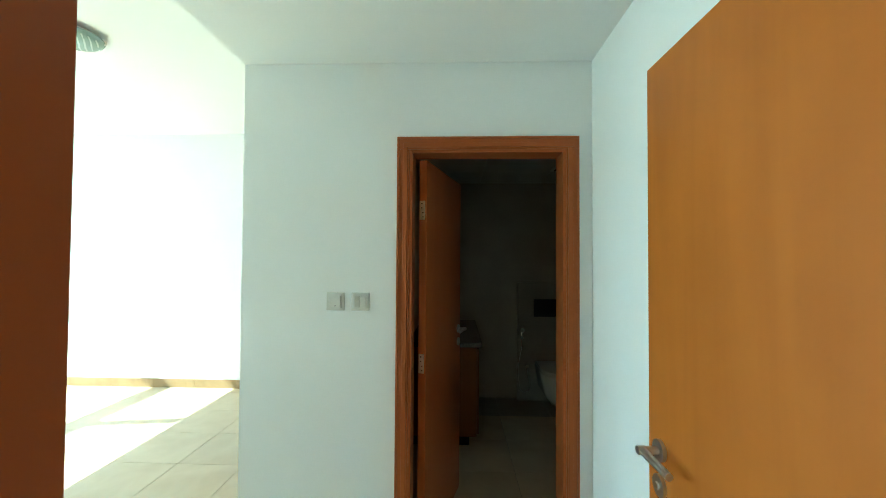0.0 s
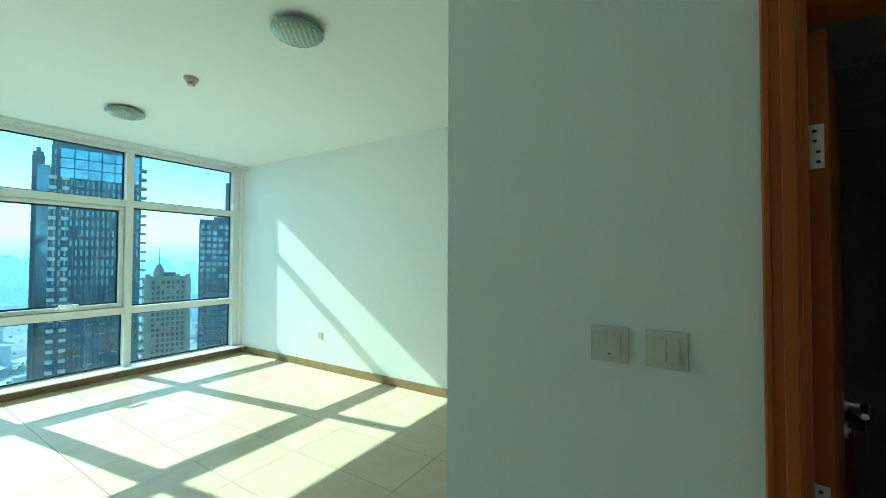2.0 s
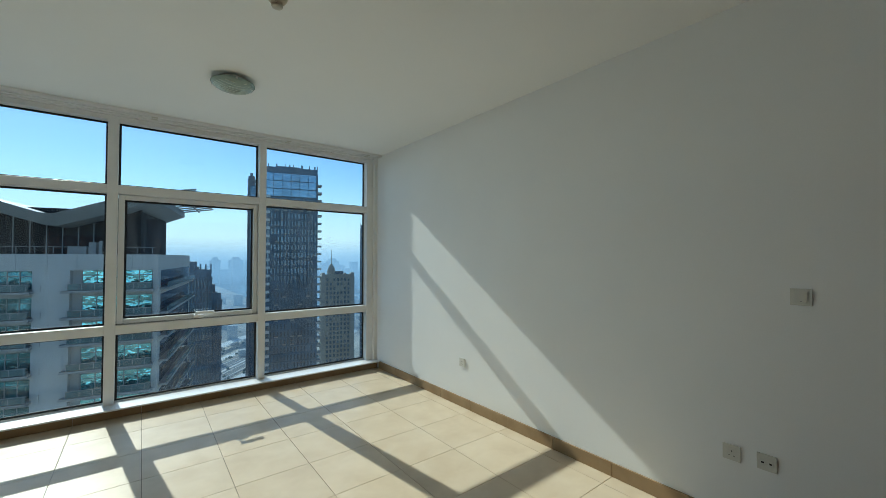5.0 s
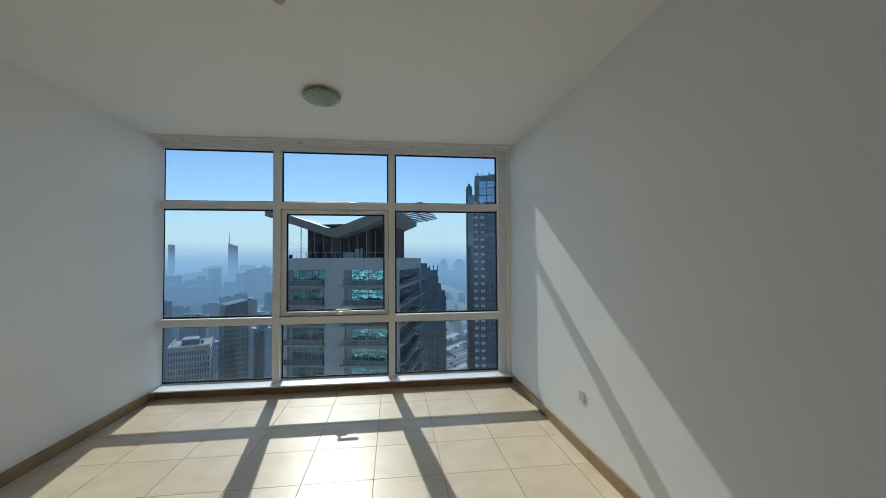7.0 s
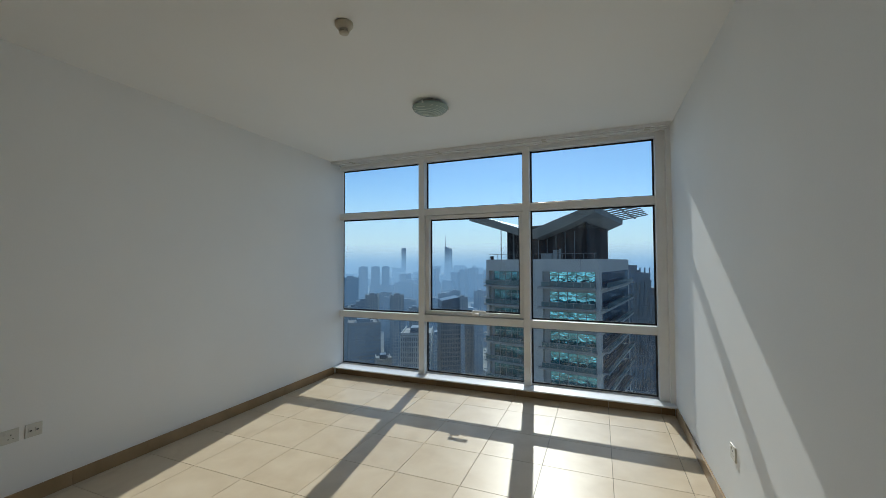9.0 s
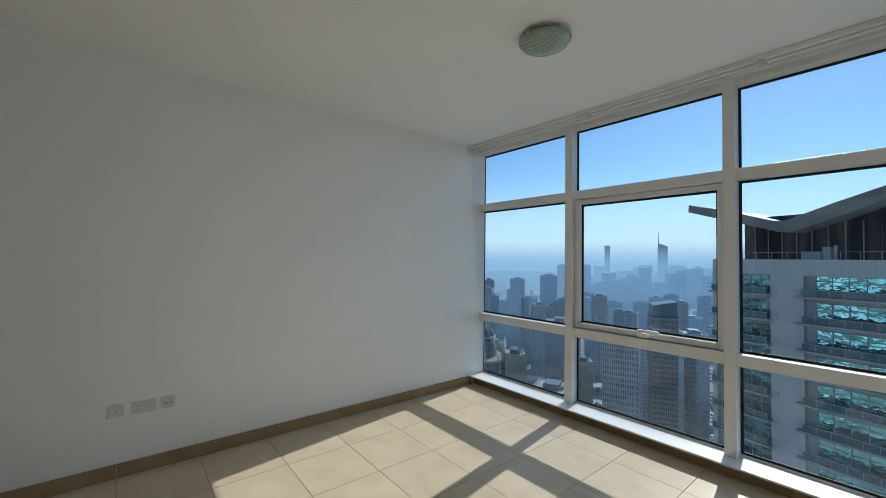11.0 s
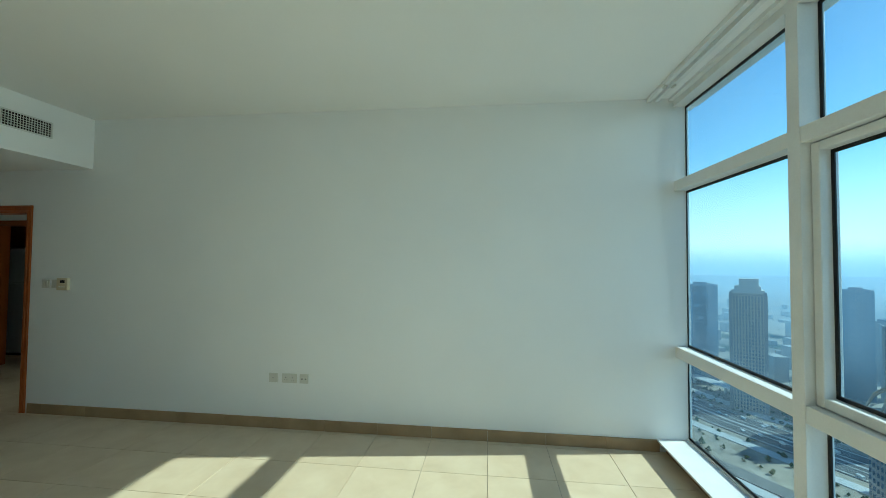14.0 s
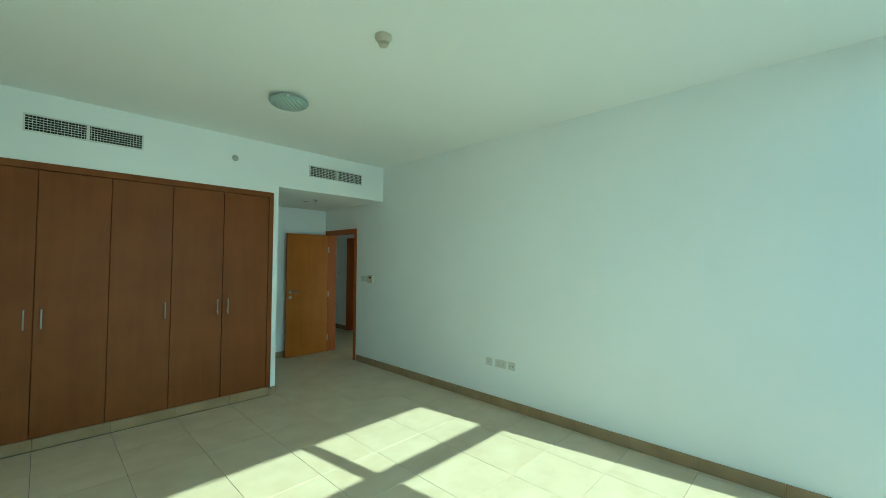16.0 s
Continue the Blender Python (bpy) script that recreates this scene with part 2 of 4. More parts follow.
# ---- the plan, in metres ----
W, H = 4.20, 2.985            # room width and height
LOW = 2.48                    # corridor ceiling
YC, YE = -5.426, -7.108       # wardrobe front line, corridor end
XB = 1.57                     # corridor face of the bathroom wall
GY = 0.24                     # window glass line
FY = 0.135                    # front of the mullions
X0, X1 = -0.01, 4.06          # clear glass width
SILL, HEAD = 0.115, 2.91
BAYS = [(X0, 1.262), (1.345, 2.645), (2.725, X1)]
ROWS_Z = [(SILL, 0.785), (0.875, 2.185), (2.27, HEAD)]
ENTRY = (-7.02, -6.152)      # entry opening along the left wall
BATH = (-6.992, -6.234)       # bathroom opening
DOOR_H = 2.064

def wall_with_hole(name, x0, x1, y0, y1, z1, holes, material, label):
    bm, ys = bmesh.new(), y0
    for a, b, top in holes:
        bm_box(bm, x0, x1, ys, a, 0, z1)
        bm_box(bm, x0, x1, a, b, top, z1)
        ys = b
    bm_box(bm, x0, x1, ys, y1, 0, z1)
    return tagged(part(name, bm, material), label, "wall", kind="structure")

wall_with_hole("wall_west", -0.15, 0, -9.6, 0.24, H + 0.2, [(*ENTRY, DOOR_H)], M["wall"], "long plain white painted wall with the entry doorway")
structure("wall_east", M["wall"], (W, W + 0.2, -8.2, 0.24, 0, H + 0.2), "plain white painted wall lit by slanting sun", "wall")
bm = bm_box(bmesh.new(), XB, XB + 0.12, -8.0, BATH[0], 0, H)
bm_box(bm, XB, XB + 0.12, *BATH, DOOR_H, H)
bm_box(bm, XB, XB + 0.12, BATH[1], -5.985, 0, H)
bm_box(bm, XB, XB + 0.054, -5.985, YC, 0, H)
tagged(part("wall_bath", bm, M["wall"]), "white painted corridor wall with the bathroom doorway", "wall", kind="structure")
structure("wall_corridor_end", M["wall"], (-0.0, XB - 0.001, YE - 0.12, YE, 0, H), "white painted end wall behind the open door", "wall")
bm = bm_box(bmesh.new(), 0.001, XB, YC - 0.12, YC - 0.001, LOW, H)
bm_box(bm, 0.001, XB, YE, YC - 0.12, LOW, LOW + 0.1)
tagged(part("ceiling_corridor", bm, M["wall"]), "lowered white plaster ceiling over the entry corridor", "ceiling", kind="structure")
structure("wall_over_wardrobe", M["wall"], (XB + 0.054, W - 0.001, YC - 0.12, YC, 2.40, H), "white plaster bulkhead above the wardrobe", "wall")
structure("ceiling", M["ceiling"], (-0.3, W + 0.3, YC - 0.12, 0.42, H, H + 0.15), "flat white painted ceiling", "ceiling")
structure("wall_spandrel", M["frame"], (-0.15, W + 0.2, 0.06, 0.26, -0.3, 0.0865), "low wall strip below the window", "wall")
structure("wall_window_head", M["frame"], (-0.14, W + 0.1, 0.10, 0.40, HEAD + 0.05, H + 0.14), "white strip above the window", "wall")
structure("wall_window_side", M["wall"], (X1 + 0.095, W, 0.08, 0.24, 0.104, HEAD + 0.05), "narrow white return beside the window", "wall")
# floor bed and hall shell
structure("floor", M["grout"], (-3.4, W + 0.2, -9.8, 0.06, -0.25, -0.006), "beige limestone tile floor on a dark grout bed", "floor")
# doorway added in the unseen hall end for the fill lamp
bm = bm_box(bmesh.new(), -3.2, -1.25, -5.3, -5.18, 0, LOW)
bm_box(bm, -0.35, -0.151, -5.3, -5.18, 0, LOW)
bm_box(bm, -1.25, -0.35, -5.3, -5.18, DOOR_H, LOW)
tagged(part("wall_hall_north", bm, M["wall"]), "white hall wall with an added doorway for the fill lamp", "wall", kind="structure")
# unseen shell added behind it, keeps sky and sun out of the hall
structure("wall_next_room", M["wall"], (-3.2, -0.151, -3.72, -3.6, 0, LOW), "unseen white wall closing the space behind the added doorway", "wall")
structure("wall_next_room_west", M["wall"], (-3.2, -3.08, -5.18, -3.72, 0, LOW), "unseen white side wall closing the space behind the added doorway", "wall")
structure("ceiling_next_room", M["ceiling"], (-3.2, -0.151, -5.2, -3.6, LOW, LOW + 0.1), "unseen white ceiling over the space behind the added doorway", "ceiling")
structure("wall_hall_south", M["wall"], (-3.2, -0.151, -9.72, -9.6, 0, LOW), "white wall at the end of the outer hall", "wall")
wall_with_hole("wall_hall_west", -1.52, -1.4, -9.6, -5.3, LOW, [(-8.55, -7.72, DOOR_H)], M["wall"], "white hall wall with the kitchen doorway")
structure("wall_kitchen", M["wall"], (-3.2, -3.08, -9.6, -5.3, 0, LOW), "plain kitchen wall", "wall")
structure("ceiling_hall", M["ceiling"], (-3.2, -0.151, -9.7, -5.2, LOW, LOW + 0.1), "white hall ceiling", "ceiling")
# bathroom shell
structure("wall_bath_back", M["bath_tile"], (4.05, 4.199, -8.0, -6.08, 0, 2.4), "brown tiled bathroom back wall", "wall")
structure("wall_bath_north", M["bath_tile"], (XB + 0.121, 4.199, -6.08, -5.98, 0, 2.4), "brown tiled bathroom side wall", "wall")
structure("wall_bath_south", M["bath_tile"], (XB + 0.0, 4.2, -8.12, -8.001, 0, 2.4), "brown tiled bathroom side wall", "wall")
bm = bmesh.new()
for i in range(4):
    for j in range(3):
        bm_box(bm, XB + 0.13 + i * 0.6, XB + 0.725 + i * 0.6, -8.0 + j * 0.64, -7.365 + j * 0.64, 2.37, 2.385, 0.003)
bm_box(bm, XB + 0.121, 4.199, -8.0, -5.99, 2.385, 2.5)
tagged(part("ceiling_bath", bm, M["bath_ceiling"]), "panelled bathroom ceiling", "ceiling", kind="structure")

# ---- window ----
win = thing("window_1", (0, GY, 0), "white framed floor to ceiling window, three bays by three panes", "window", kind="structure")
def wbox(name, x0, x1, y0, y1, z0, z1, m="frame", parent=None, bevel=0.004, label=""):
    o = boxpart(name, M[m], parent or win, (x0, x1, y0 - GY, y1 - GY, z0, z1), bevel, label)
    return o
for a, b in ((X0 - 0.13, X0), (BAYS[0][1], BAYS[1][0]), (BAYS[1][1], BAYS[2][0]), (X1, X1 + 0.095)):
    wbox("mullion", a, b, FY, 0.264, 0.102, HEAD + 0.05)
for a, b in BAYS:
    for z0, z1 in ((0.785, 0.875), (2.185, 2.27)):
        wbox("transom", a, b, FY + 0.003, 0.262, z0, z1)
    wbox("head_rail", a, b, FY + 0.003, 0.262, HEAD, HEAD + 0.05)
    wbox("bottom_rail", a, b, GY - 0.02, 0.262, 0.10, SILL)
for i, (a, b) in enumerate(BAYS):
    for j, (z0, z1) in enumerate(ROWS_Z):
        a2, b2, c0, c1 = a, b, z0, z1
        if (i, j) == (1, 1):
            a2, b2, c0, c1 = a + 0.055, b - 0.05, z0 + 0.055, z1 - 0.05
            sash = wbox("sash", a + 0.006, a2, GY - 0.06, GY + 0.03, z0 + 0.006, z1 - 0.006, bevel=0.006)
            wbox("sash_stile", b2, b - 0.006, GY - 0.06, GY + 0.03, z0 + 0.006, z1 - 0.006, bevel=0.006)
            wbox("sash_rail", a2, b2, GY - 0.06, GY + 0.03, z0 + 0.006, c0, bevel=0.006)
            wbox("sash_rail", a2, b2, GY - 0.06, GY + 0.03, c1, z1 - 0.006, bevel=0.006)
            wbox("sash_joint", a + 0.001, b - 0.001, GY - 0.02, GY + 0.02, z0 + 0.001, z0 + 0.0055, "gasket", bevel=0)
        p = wbox("pane", a2, b2, GY, GY + 0.012, c0, c1, "glass", bevel=0)
        p.visible_shadow = False
        k = 0.019
        bm = bmesh.new()
        for d in ((a2, a2 + k, c0, c1), (b2 - k, b2, c0, c1), (a2 + k, b2 - k, c0, c0 + k), (a2 + k, b2 - k, c1 - k, c1)):
            bm_box(bm, d[0], d[1], -0.008, -0.001, d[2], d[3])
        part("gasket", bm, M["gasket"], win, "black rubber gasket")
hb = bm_box(bmesh.new(), 2.0, 2.09, -0.10, -0.055, 0.885, 0.925, 0.008)
handle = part("window_handle", hb, M["frame"], win, "white cockspur window handle")
hb = bm_box(bmesh.new(), 2.01, 2.19, -0.145, -0.11, 0.935, 0.962, 0.009)
bm_rod(hb, (2.025, -0.08, 0.915), (2.025, -0.125, 0.945), 0.012)
part("handle_grip", hb, M["frame"], handle)
structure("window_sill", M["sill"], (-0.001, W, -0.022, GY - 0.0, 0.088, 0.103), "white stone window sill with a square edge", "sill", 0.003)
rail = thing("curtain_track", (0, -0.03, H), "white aluminium double curtain track on the ceiling", "curtain track")
for y0, y1 in ((-0.055, -0.022), (0.012, 0.045)):
    bm = bm_box(bmesh.new(), 0.006, W - 0.02, y0, y1, -0.034, -0.001, 0.003)
    part("track", bm, M["frame"], rail)
for y0 in (-0.055, 0.012):
    for xx in (0.3, 1.6, 2.9, 3.95):
        boxpart("glider", M["plastic"], rail, (xx, xx + 0.05, y0 + 0.008, y0 + 0.025, -0.043, -0.034))

# ---- doors ----
def door_frame(name, y0, y1, xf, xb, label, back=True):
    """Cherry lining and stepped architraves round an opening in a wall from xf (room face) to xb."""
    f = thing(name, ((xf + xb) / 2, y0, 0), label, "door frame", kind="structure")
    cx, s = (xf + xb) / 2, 1 if xf > xb else -1
    half = abs(xf - xb) / 2 + 0.004
    L = 0.022
    for a, b in ((0, L), (y1 - y0 - L, y1 - y0)):
        boxpart("jamb", M["trimwood"], f, (-half, half, a, b, 0, DOOR_H), 0.002)
    boxpart("lintel", M["trimwood"], f, (-half, half, L, y1 - y0 - L, DOOR_H - L, DOOR_H), 0.002)
    for side in (1, -1):
        for w0, w1, t in ((-0.008, 0.052, 0.012), (0.0, 0.022, 0.020), (0.040, 0.051, 0.017)):
            xa, xc = side * half, side * (half + t)
            for a, b in ((-w1, -w0), (y1 - y0 + w0, y1 - y0 + w1)):
                boxpart("architrave", M["trimwood"], f, (min(xa, xc), max(xa, xc), a, b, 0, DOOR_H + w0 - 0.001), 0.002)
            boxpart("architrave", M["trimwood"], f, (min(xa, xc), max(xa, xc), -w1, y1 - y0 + w1, DOOR_H + w0, DOOR_H + w1), 0.002)
    return f

door_frame("door_frame_1", *ENTRY, 0.0, -0.15, "cherry stained stepped wooden frame of the entry")
door_frame("door_frame_2", *BATH, XB, XB + 0.12, "cherry stained stepped wooden frame of the bathroom")
door_frame("door_frame_3", -8.55, -7.72, -1.4, -1.52, "dark cherry wooden frame of the kitchen")

def lever(parent, x, z, side, sgn, d):
    """Lever with round rose and a key rose below, on the face y = side."""
    bm = bm_rod(bmesh.new(), (x, side, z), (x, side + d * 0.009, z), 0.026, seg=24)
    rose = part("handle_rose", bm, M["metal"], parent, "round brushed steel rose")
    bm = bm_rod(bmesh.new(), (x, side + d * 0.008, z), (x, side + d * 0.05, z), 0.010)
    bm_rod(bm, (x, side + d * 0.046, z), (x + sgn * 0.12, side + d * 0.046, z), 0.011, 0.009)
    bm_rod(bm, (x, side + d * 0.036, z), (x, side + d * 0.058, z), 0.0105)
    part("lever", bm, M["metal"], rose)
    bm = bm_rod(bmesh.new(), (x, side, z - 0.085), (x, side + d * 0.009, z - 0.085), 0.026, seg=24)
    bm_rod(bm, (x, side + d * 0.009, z - 0.085), (x, side + d * 0.014, z - 0.085), 0.009)
    part("lock_rose", bm, M["metal"], parent, "round steel key rose")

def door_leaf(name, hinge, width, angle, label, thick=0.04, side=1, wood="wood"):
    """Flush veneer leaf from the hinge along local x; its face lies along y."""
    d = thing(name, hinge, label, "door", kind="structure", rz=angle)
    boxpart("leaf", M[wood], d, (0.004, width, -thick, 0, 0.008, DOOR_H - 0.026), 0.002)
    for z in (0.25, 1.0, 1.78):
        bm = bm_box(bmesh.new(), -0.004, 0.0035, -thick * 0.8, -thick * 0.12, z - 0.048, z + 0.048)
        if side > 0:
            bm_rod(bm, (-0.004, side * 0.008 - (thick if side < 0 else 0), z - 0.05), (-0.004, side * 0.008 - (thick if side < 0 else 0), z + 0.05), 0.007)
        h = part("hinge", bm, M["metal"], d, "steel butt hinge")
        bm = bmesh.new()
        for dz in (-0.034, -0.012, 0.012, 0.034):
            bm_rod(bm, (-0.0048, -thick / 2 + 0.006 * (1 if dz > 0 else -1), z + dz), (-0.003, -thick / 2, z + dz), 0.003, seg=8)
        part("screw", bm, M["black"], h)
    lever(d, width - 0.06, 1.07, 0.0, -1, 1)
    lever(d, width - 0.06, 1.07, -thick, -1, -1)
    return d

door_leaf("door_1", (0.014, -6.978, 0), 0.742, 0.5, "open flush cherry veneer entry door with steel lever", side=1)
door_leaf("door_2", (1.70, -6.275, 0), 0.70, -15.0, "half open cherry veneer bathroom door with steel lever", side=-1, wood="trimwood")

# ---- wardrobe ----
wd = thing("wardrobe", (1.627, YC, 0), "built-in wardrobe with flush dark cherry doors above a tiled plinth", "wardrobe")
WX = [0.052, 0.535, 1.004, 1.481, 1.954, 2.425, 2.52]
def wpart(name, x0, x1, y0, y1, z0, z1, bevel=0.002, m="wardrobe", label=""):
    return boxpart(name, M[m], wd, (x0, x1, y0, y1, z0, z1), bevel, label)
wpart("frame_side", 0.0, 0.05, -0.55, 0.004, 0.1, 2.398)
wpart("frame_side", 2.428, 2.572, -0.55, 0.004, 0.1, 2.398)
wpart("frame_top", 0.05, 2.428, -0.55, 0.004, 2.338, 2.398)
wpart("carcass", 0.05, 2.428, -0.54, -0.03, 0.1, 2.337, 0)
grips = {0: 0.432, 1: 0.05, 2: 0.05, 3: 0.425, 4: 0.055}
for i in range(5):
    a, b = WX[i] + 0.002, WX[i + 1] - 0.003
    d = wpart("door", a, b, -0.024, -0.002 - 0.0015 * (i % 2), 0.105, 2.334, 0.0015)
    x = WX[i] + grips[i]
    bm = bm_rod(bmesh.new(), (x, 0.030, 1.005), (x, 0.030, 1.168), 0.006)
    for z in (1.03, 1.143):
        bm_rod(bm, (x, -0.004, z), (x, 0.03, z), 0.005)
    part("handle", bm, M["satin"], d, "slim brushed steel bar handle")

# ---- ceiling and wall fittings ----
def vent(at, label, rz=0):
    """Two egg-crate panels in one frame, in the x-z plane facing +y."""
    v = thing("air_vent", at, label, "air vent", "air vents on the bulkhead")
    w, h = 0.77, 0.125
    boxpart("backing", M["void"], v, (-w / 2, w / 2, -0.004, 0.002, -h / 2, h / 2))
    for d in ((-w / 2 - 0.012, -w / 2, -h / 2, h / 2), (w / 2, w / 2 + 0.012, -h / 2, h / 2), (-0.011, 0.011, -h / 2, h / 2), (-w / 2 - 0.012, w / 2 + 0.012, h / 2, h / 2 + 0.012), (-w / 2 - 0.012, w / 2 + 0.012, -h / 2 - 0.012, -h / 2)):
        boxpart("frame", M["vent"], v, (d[0], d[1], 0, 0.014, d[2], d[3]), 0.002)
    for k in range(1, 6):
        z = -h / 2 + k * h / 6
        boxpart("slat", M["vent"], v, (-w / 2, w / 2, 0.002, 0.010, z - 0.0017, z + 0.0017))
    bm = bmesh.new()
    for k in range(1, 36):
        x = -w / 2 + k * w / 36
        bm_box(bm, x - 0.0012, x + 0.0012, 0.002, 0.0085, -h / 2, h / 2)
    part("slat_grid", bm, M["vent"], v)["kind"] = "stuff"
    return v
vent((0.785, YC, 2.743), "white twin egg-crate air vent above the entry corridor")
vent((3.286, YC, 2.718), "white twin egg-crate air vent above the wardrobe")

def ceiling_lamp(at):
    l = thing("ceiling_lamp", at, "round flush ceiling lamp with ribbed greenish frosted glass dish, unlit", "ceiling lamp", "ceiling lamps")
    part("base", bm_lathe(bmesh.new(), [(0.11, 0), (0.115, -0.012), (0.115, -0.036), (0.10, -0.05)]), M["plastic"], l)
    bm = bmesh.new()
    bm_lathe(bm, [(0.158, -0.012), (0.16, -0.018), (0.150, -0.034), (0.12, -0.052), (0.07, -0.064), (0.02, -0.069)], 48)
    part("glass_dish", bm, M["lampglass"], l, "frosted greenish glass dish").matrix_basis = pose(0, 0, -0.02)
    bm = bmesh.new()
    for k in range(-4, 5):
        y = k * 0.03
        r = math.sqrt(max(0.0, 0.142 ** 2 - y * y))
        pts = [(r * s, y + 0.006 * math.sin(3 * s), -0.071 + 0.05 * ((r * s) ** 2 + y * y) / 0.0225 * 0.75) for s in (-1, -0.6, -0.2, 0.2, 0.6, 1)]
        for p, q in zip(pts, pts[1:]):
            bm_rod(bm, p, q, 0.0055, seg=6)
    part("glass_rib", bm, M["rib"], l, "pale moulded glass ribs").matrix_basis = pose(0, 0, -0.02)
    for a in (0.5, 2.6, 4.7):
        bm = bm_box(bmesh.new(), 0.145, 0.166, -0.007, 0.007, -0.028, -0.002, 0.002)
        c = part("clip", bm, M["metal"], l, "steel clip")
        c.matrix_basis = pose(0, 0, -0.02, 0, 0, math.degrees(a))
    return l
lamp = ceiling_lamp((2.105, -1.385, H))
copy_thing(lamp, pose(2.105, -3.99, H, 0, 0, 35))

sd = thing("smoke_detector", (2.108, -2.66, H), "cream conical smoke detector on the ceiling", "smoke detector")
part("base", bm_lathe(bmesh.new(), [(0.052, 0), (0.054, -0.012), (0.050, -0.022), (0.034, -0.042)]), M["ivory"], sd)
part("sensor_core", bm_lathe(bmesh.new(), [(0.022, -0.040), (0.022, -0.058)], 20), M["black"], sd)
for k in range(8):
    a = k * math.pi / 4
    bm = bm_box(bmesh.new(), 0.022, 0.029, -0.004, 0.004, -0.058, -0.040)
    part("rib", bm, M["ivory"], sd).matrix_basis = pose(0, 0, 0, 0, 0, math.degrees(a))
part("ring", bm_lathe(bmesh.new(), [(0.031, -0.048), (0.031, -0.051)], 24), M["ivory"], sd)
part("cap", bm_lathe(bmesh.new(), [(0.030, -0.057), (0.026, -0.064), (0.012, -0.068)], 24), M["ivory"], sd)

def sprinkler(at, rx, label):
    s = thing("sprinkler", at, label, "sprinkler", "fire sprinklers")
    s.matrix_basis = pose(*at, rx, 0, 0)
    part("escutcheon", bm_lathe(bmesh.new(), [(0.034, 0), (0.032, -0.005), (0.014, -0.009)], 24), M["dull"], s)
    bm = bm_rod(bmesh.new(), (0, 0, -0.005), (0, 0, -0.026), 0.008)
    bm_rod(bm, (0.012, 0, -0.02), (0.004, 0, -0.045), 0.003, seg=6)
    bm_rod(bm, (-0.012, 0, -0.02), (-0.004, 0, -0.045), 0.003, seg=6)
    part("head", bm, M["dull"], s)
    part("deflector", bm_lathe(bmesh.new(), [(0.016, -0.045), (0.016, -0.047)], 16), M["dull"], s)
    return s
sprinkler((2.063, YC, 2.735), 90, "chrome sidewall fire sprinkler on the bulkhead")
sprinkler((0.77, -6.03, LOW), 0, "chrome pendant fire sprinkler under the corridor ceiling")
part("cover", bm_lathe(bmesh.new(), [(0.04, 0), (0.038, -0.008), (0.02, -0.010)], 24), M["metal"], thing("ceiling_sensor", (0.81, -6.24, LOW), "small flat round cover on the corridor ceiling", "ceiling cover"))

def plate(name, m, w, label, category, group, kind_of):
    """A wall plate in local x-z facing +y, centred on its pose."""
    p = tagged(new(name), label, category, group)
    p.matrix_basis = m
    boxpart("plate", M["plastic"], p, (-w / 2, w / 2, 0, 0.008, -0.043, 0.043), 0.002)
    if kind_of in ("switch1", "switch2"):
        n = 1 if kind_of == "switch1" else 2
        boxpart("surround", M["plastic"], p, (-0.031, 0.031, 0.008, 0.010, -0.031, 0.031), 0.001)
        for k in range(n):
            a = -0.027 + k * 0.054 / n
            r = boxpart("rocker", M["plastic"], p, (a + 0.0008, a + 0.054 / n - 0.0008, 0.010, 0.0145, -0.026, 0.026), 0.0015)
            if n == 1:
                boxpart("indicator", M["black"], r, (-0.005, 0.003, 0.0145, 0.0150, -0.022, -0.0195))
    if kind_of in ("socket1", "socket2"):
        for k in ([0] if kind_of == "socket1" else [-0.034, 0.034]):
            bm = bmesh.new()
            bm_box(bm, k - 0.003, k + 0.003, 0.0079, 0.0086, 0.004, 0.012)
            bm_box(bm, k - 0.0145, k - 0.0085, 0.0079, 0.0086, -0.018, -0.014)
            bm_box(bm, k + 0.0085, k + 0.0145, 0.0079, 0.0086, -0.018, -0.014)
            part("pin_hole", bm, M["black"], p)
            sx = k + (0.022 if kind_of == "socket1" else (0.026 if k < 0 else -0.026))
            boxpart("rocker", M["plastic"], p, (sx - 0.006, sx + 0.006, 0.008, 0.012, 0.014, 0.030), 0.001)
    if kind_of == "tv":
        part("port", bm_rod(bmesh.new(), (0, 0.008, 0), (0, 0.0135, 0), 0.006), M["metal"], p)
        part("port_hole", bm_rod(bmesh.new(), (0, 0.0134, 0), (0, 0.0139, 0), 0.0035), M["black"], p)
    if kind_of == "data":
        for k in (-0.017, 0.017):
            boxpart("shutter", M["plastic"], p, (k - 0.011, k + 0.011, 0.008, 0.0105, -0.012, 0.014), 0.001)
            boxpart("port_hole", M["black"], p, (k - 0.006, k + 0.006, 0.0105, 0.0109, -0.006, 0.003))
    return p

west = lambda y, z: pose(0.0, y, z, 0, 0, -90)
east = lambda y, z: pose(W, y, z, 0, 0, 90)
bathw = lambda y, z: pose(XB, y, z, 0, 0, 90)
plate("wall_socket", west(-3.43, 0.468), 0.086, "white single aerial outlet on the white wall", "socket", "", "tv")
plate("wall_socket", west(-3.272, 0.468), 0.146, "white double three-pin power socket", "socket", "", "socket2")
plate("wall_socket", west(-3.128, 0.468), 0.086, "white twin data outlet", "socket", "", "data")
plate("wall_socket", east(-1.785, 0.458), 0.086, "white single three-pin power socket near the window", "socket", "", "socket1")
plate("wall_socket", east(-4.125, 0.446), 0.086, "white single three-pin power socket", "socket", "", "socket1")
plate("wall_socket", east(-4.282, 0.452), 0.086, "white twin data outlet", "socket", "", "data")
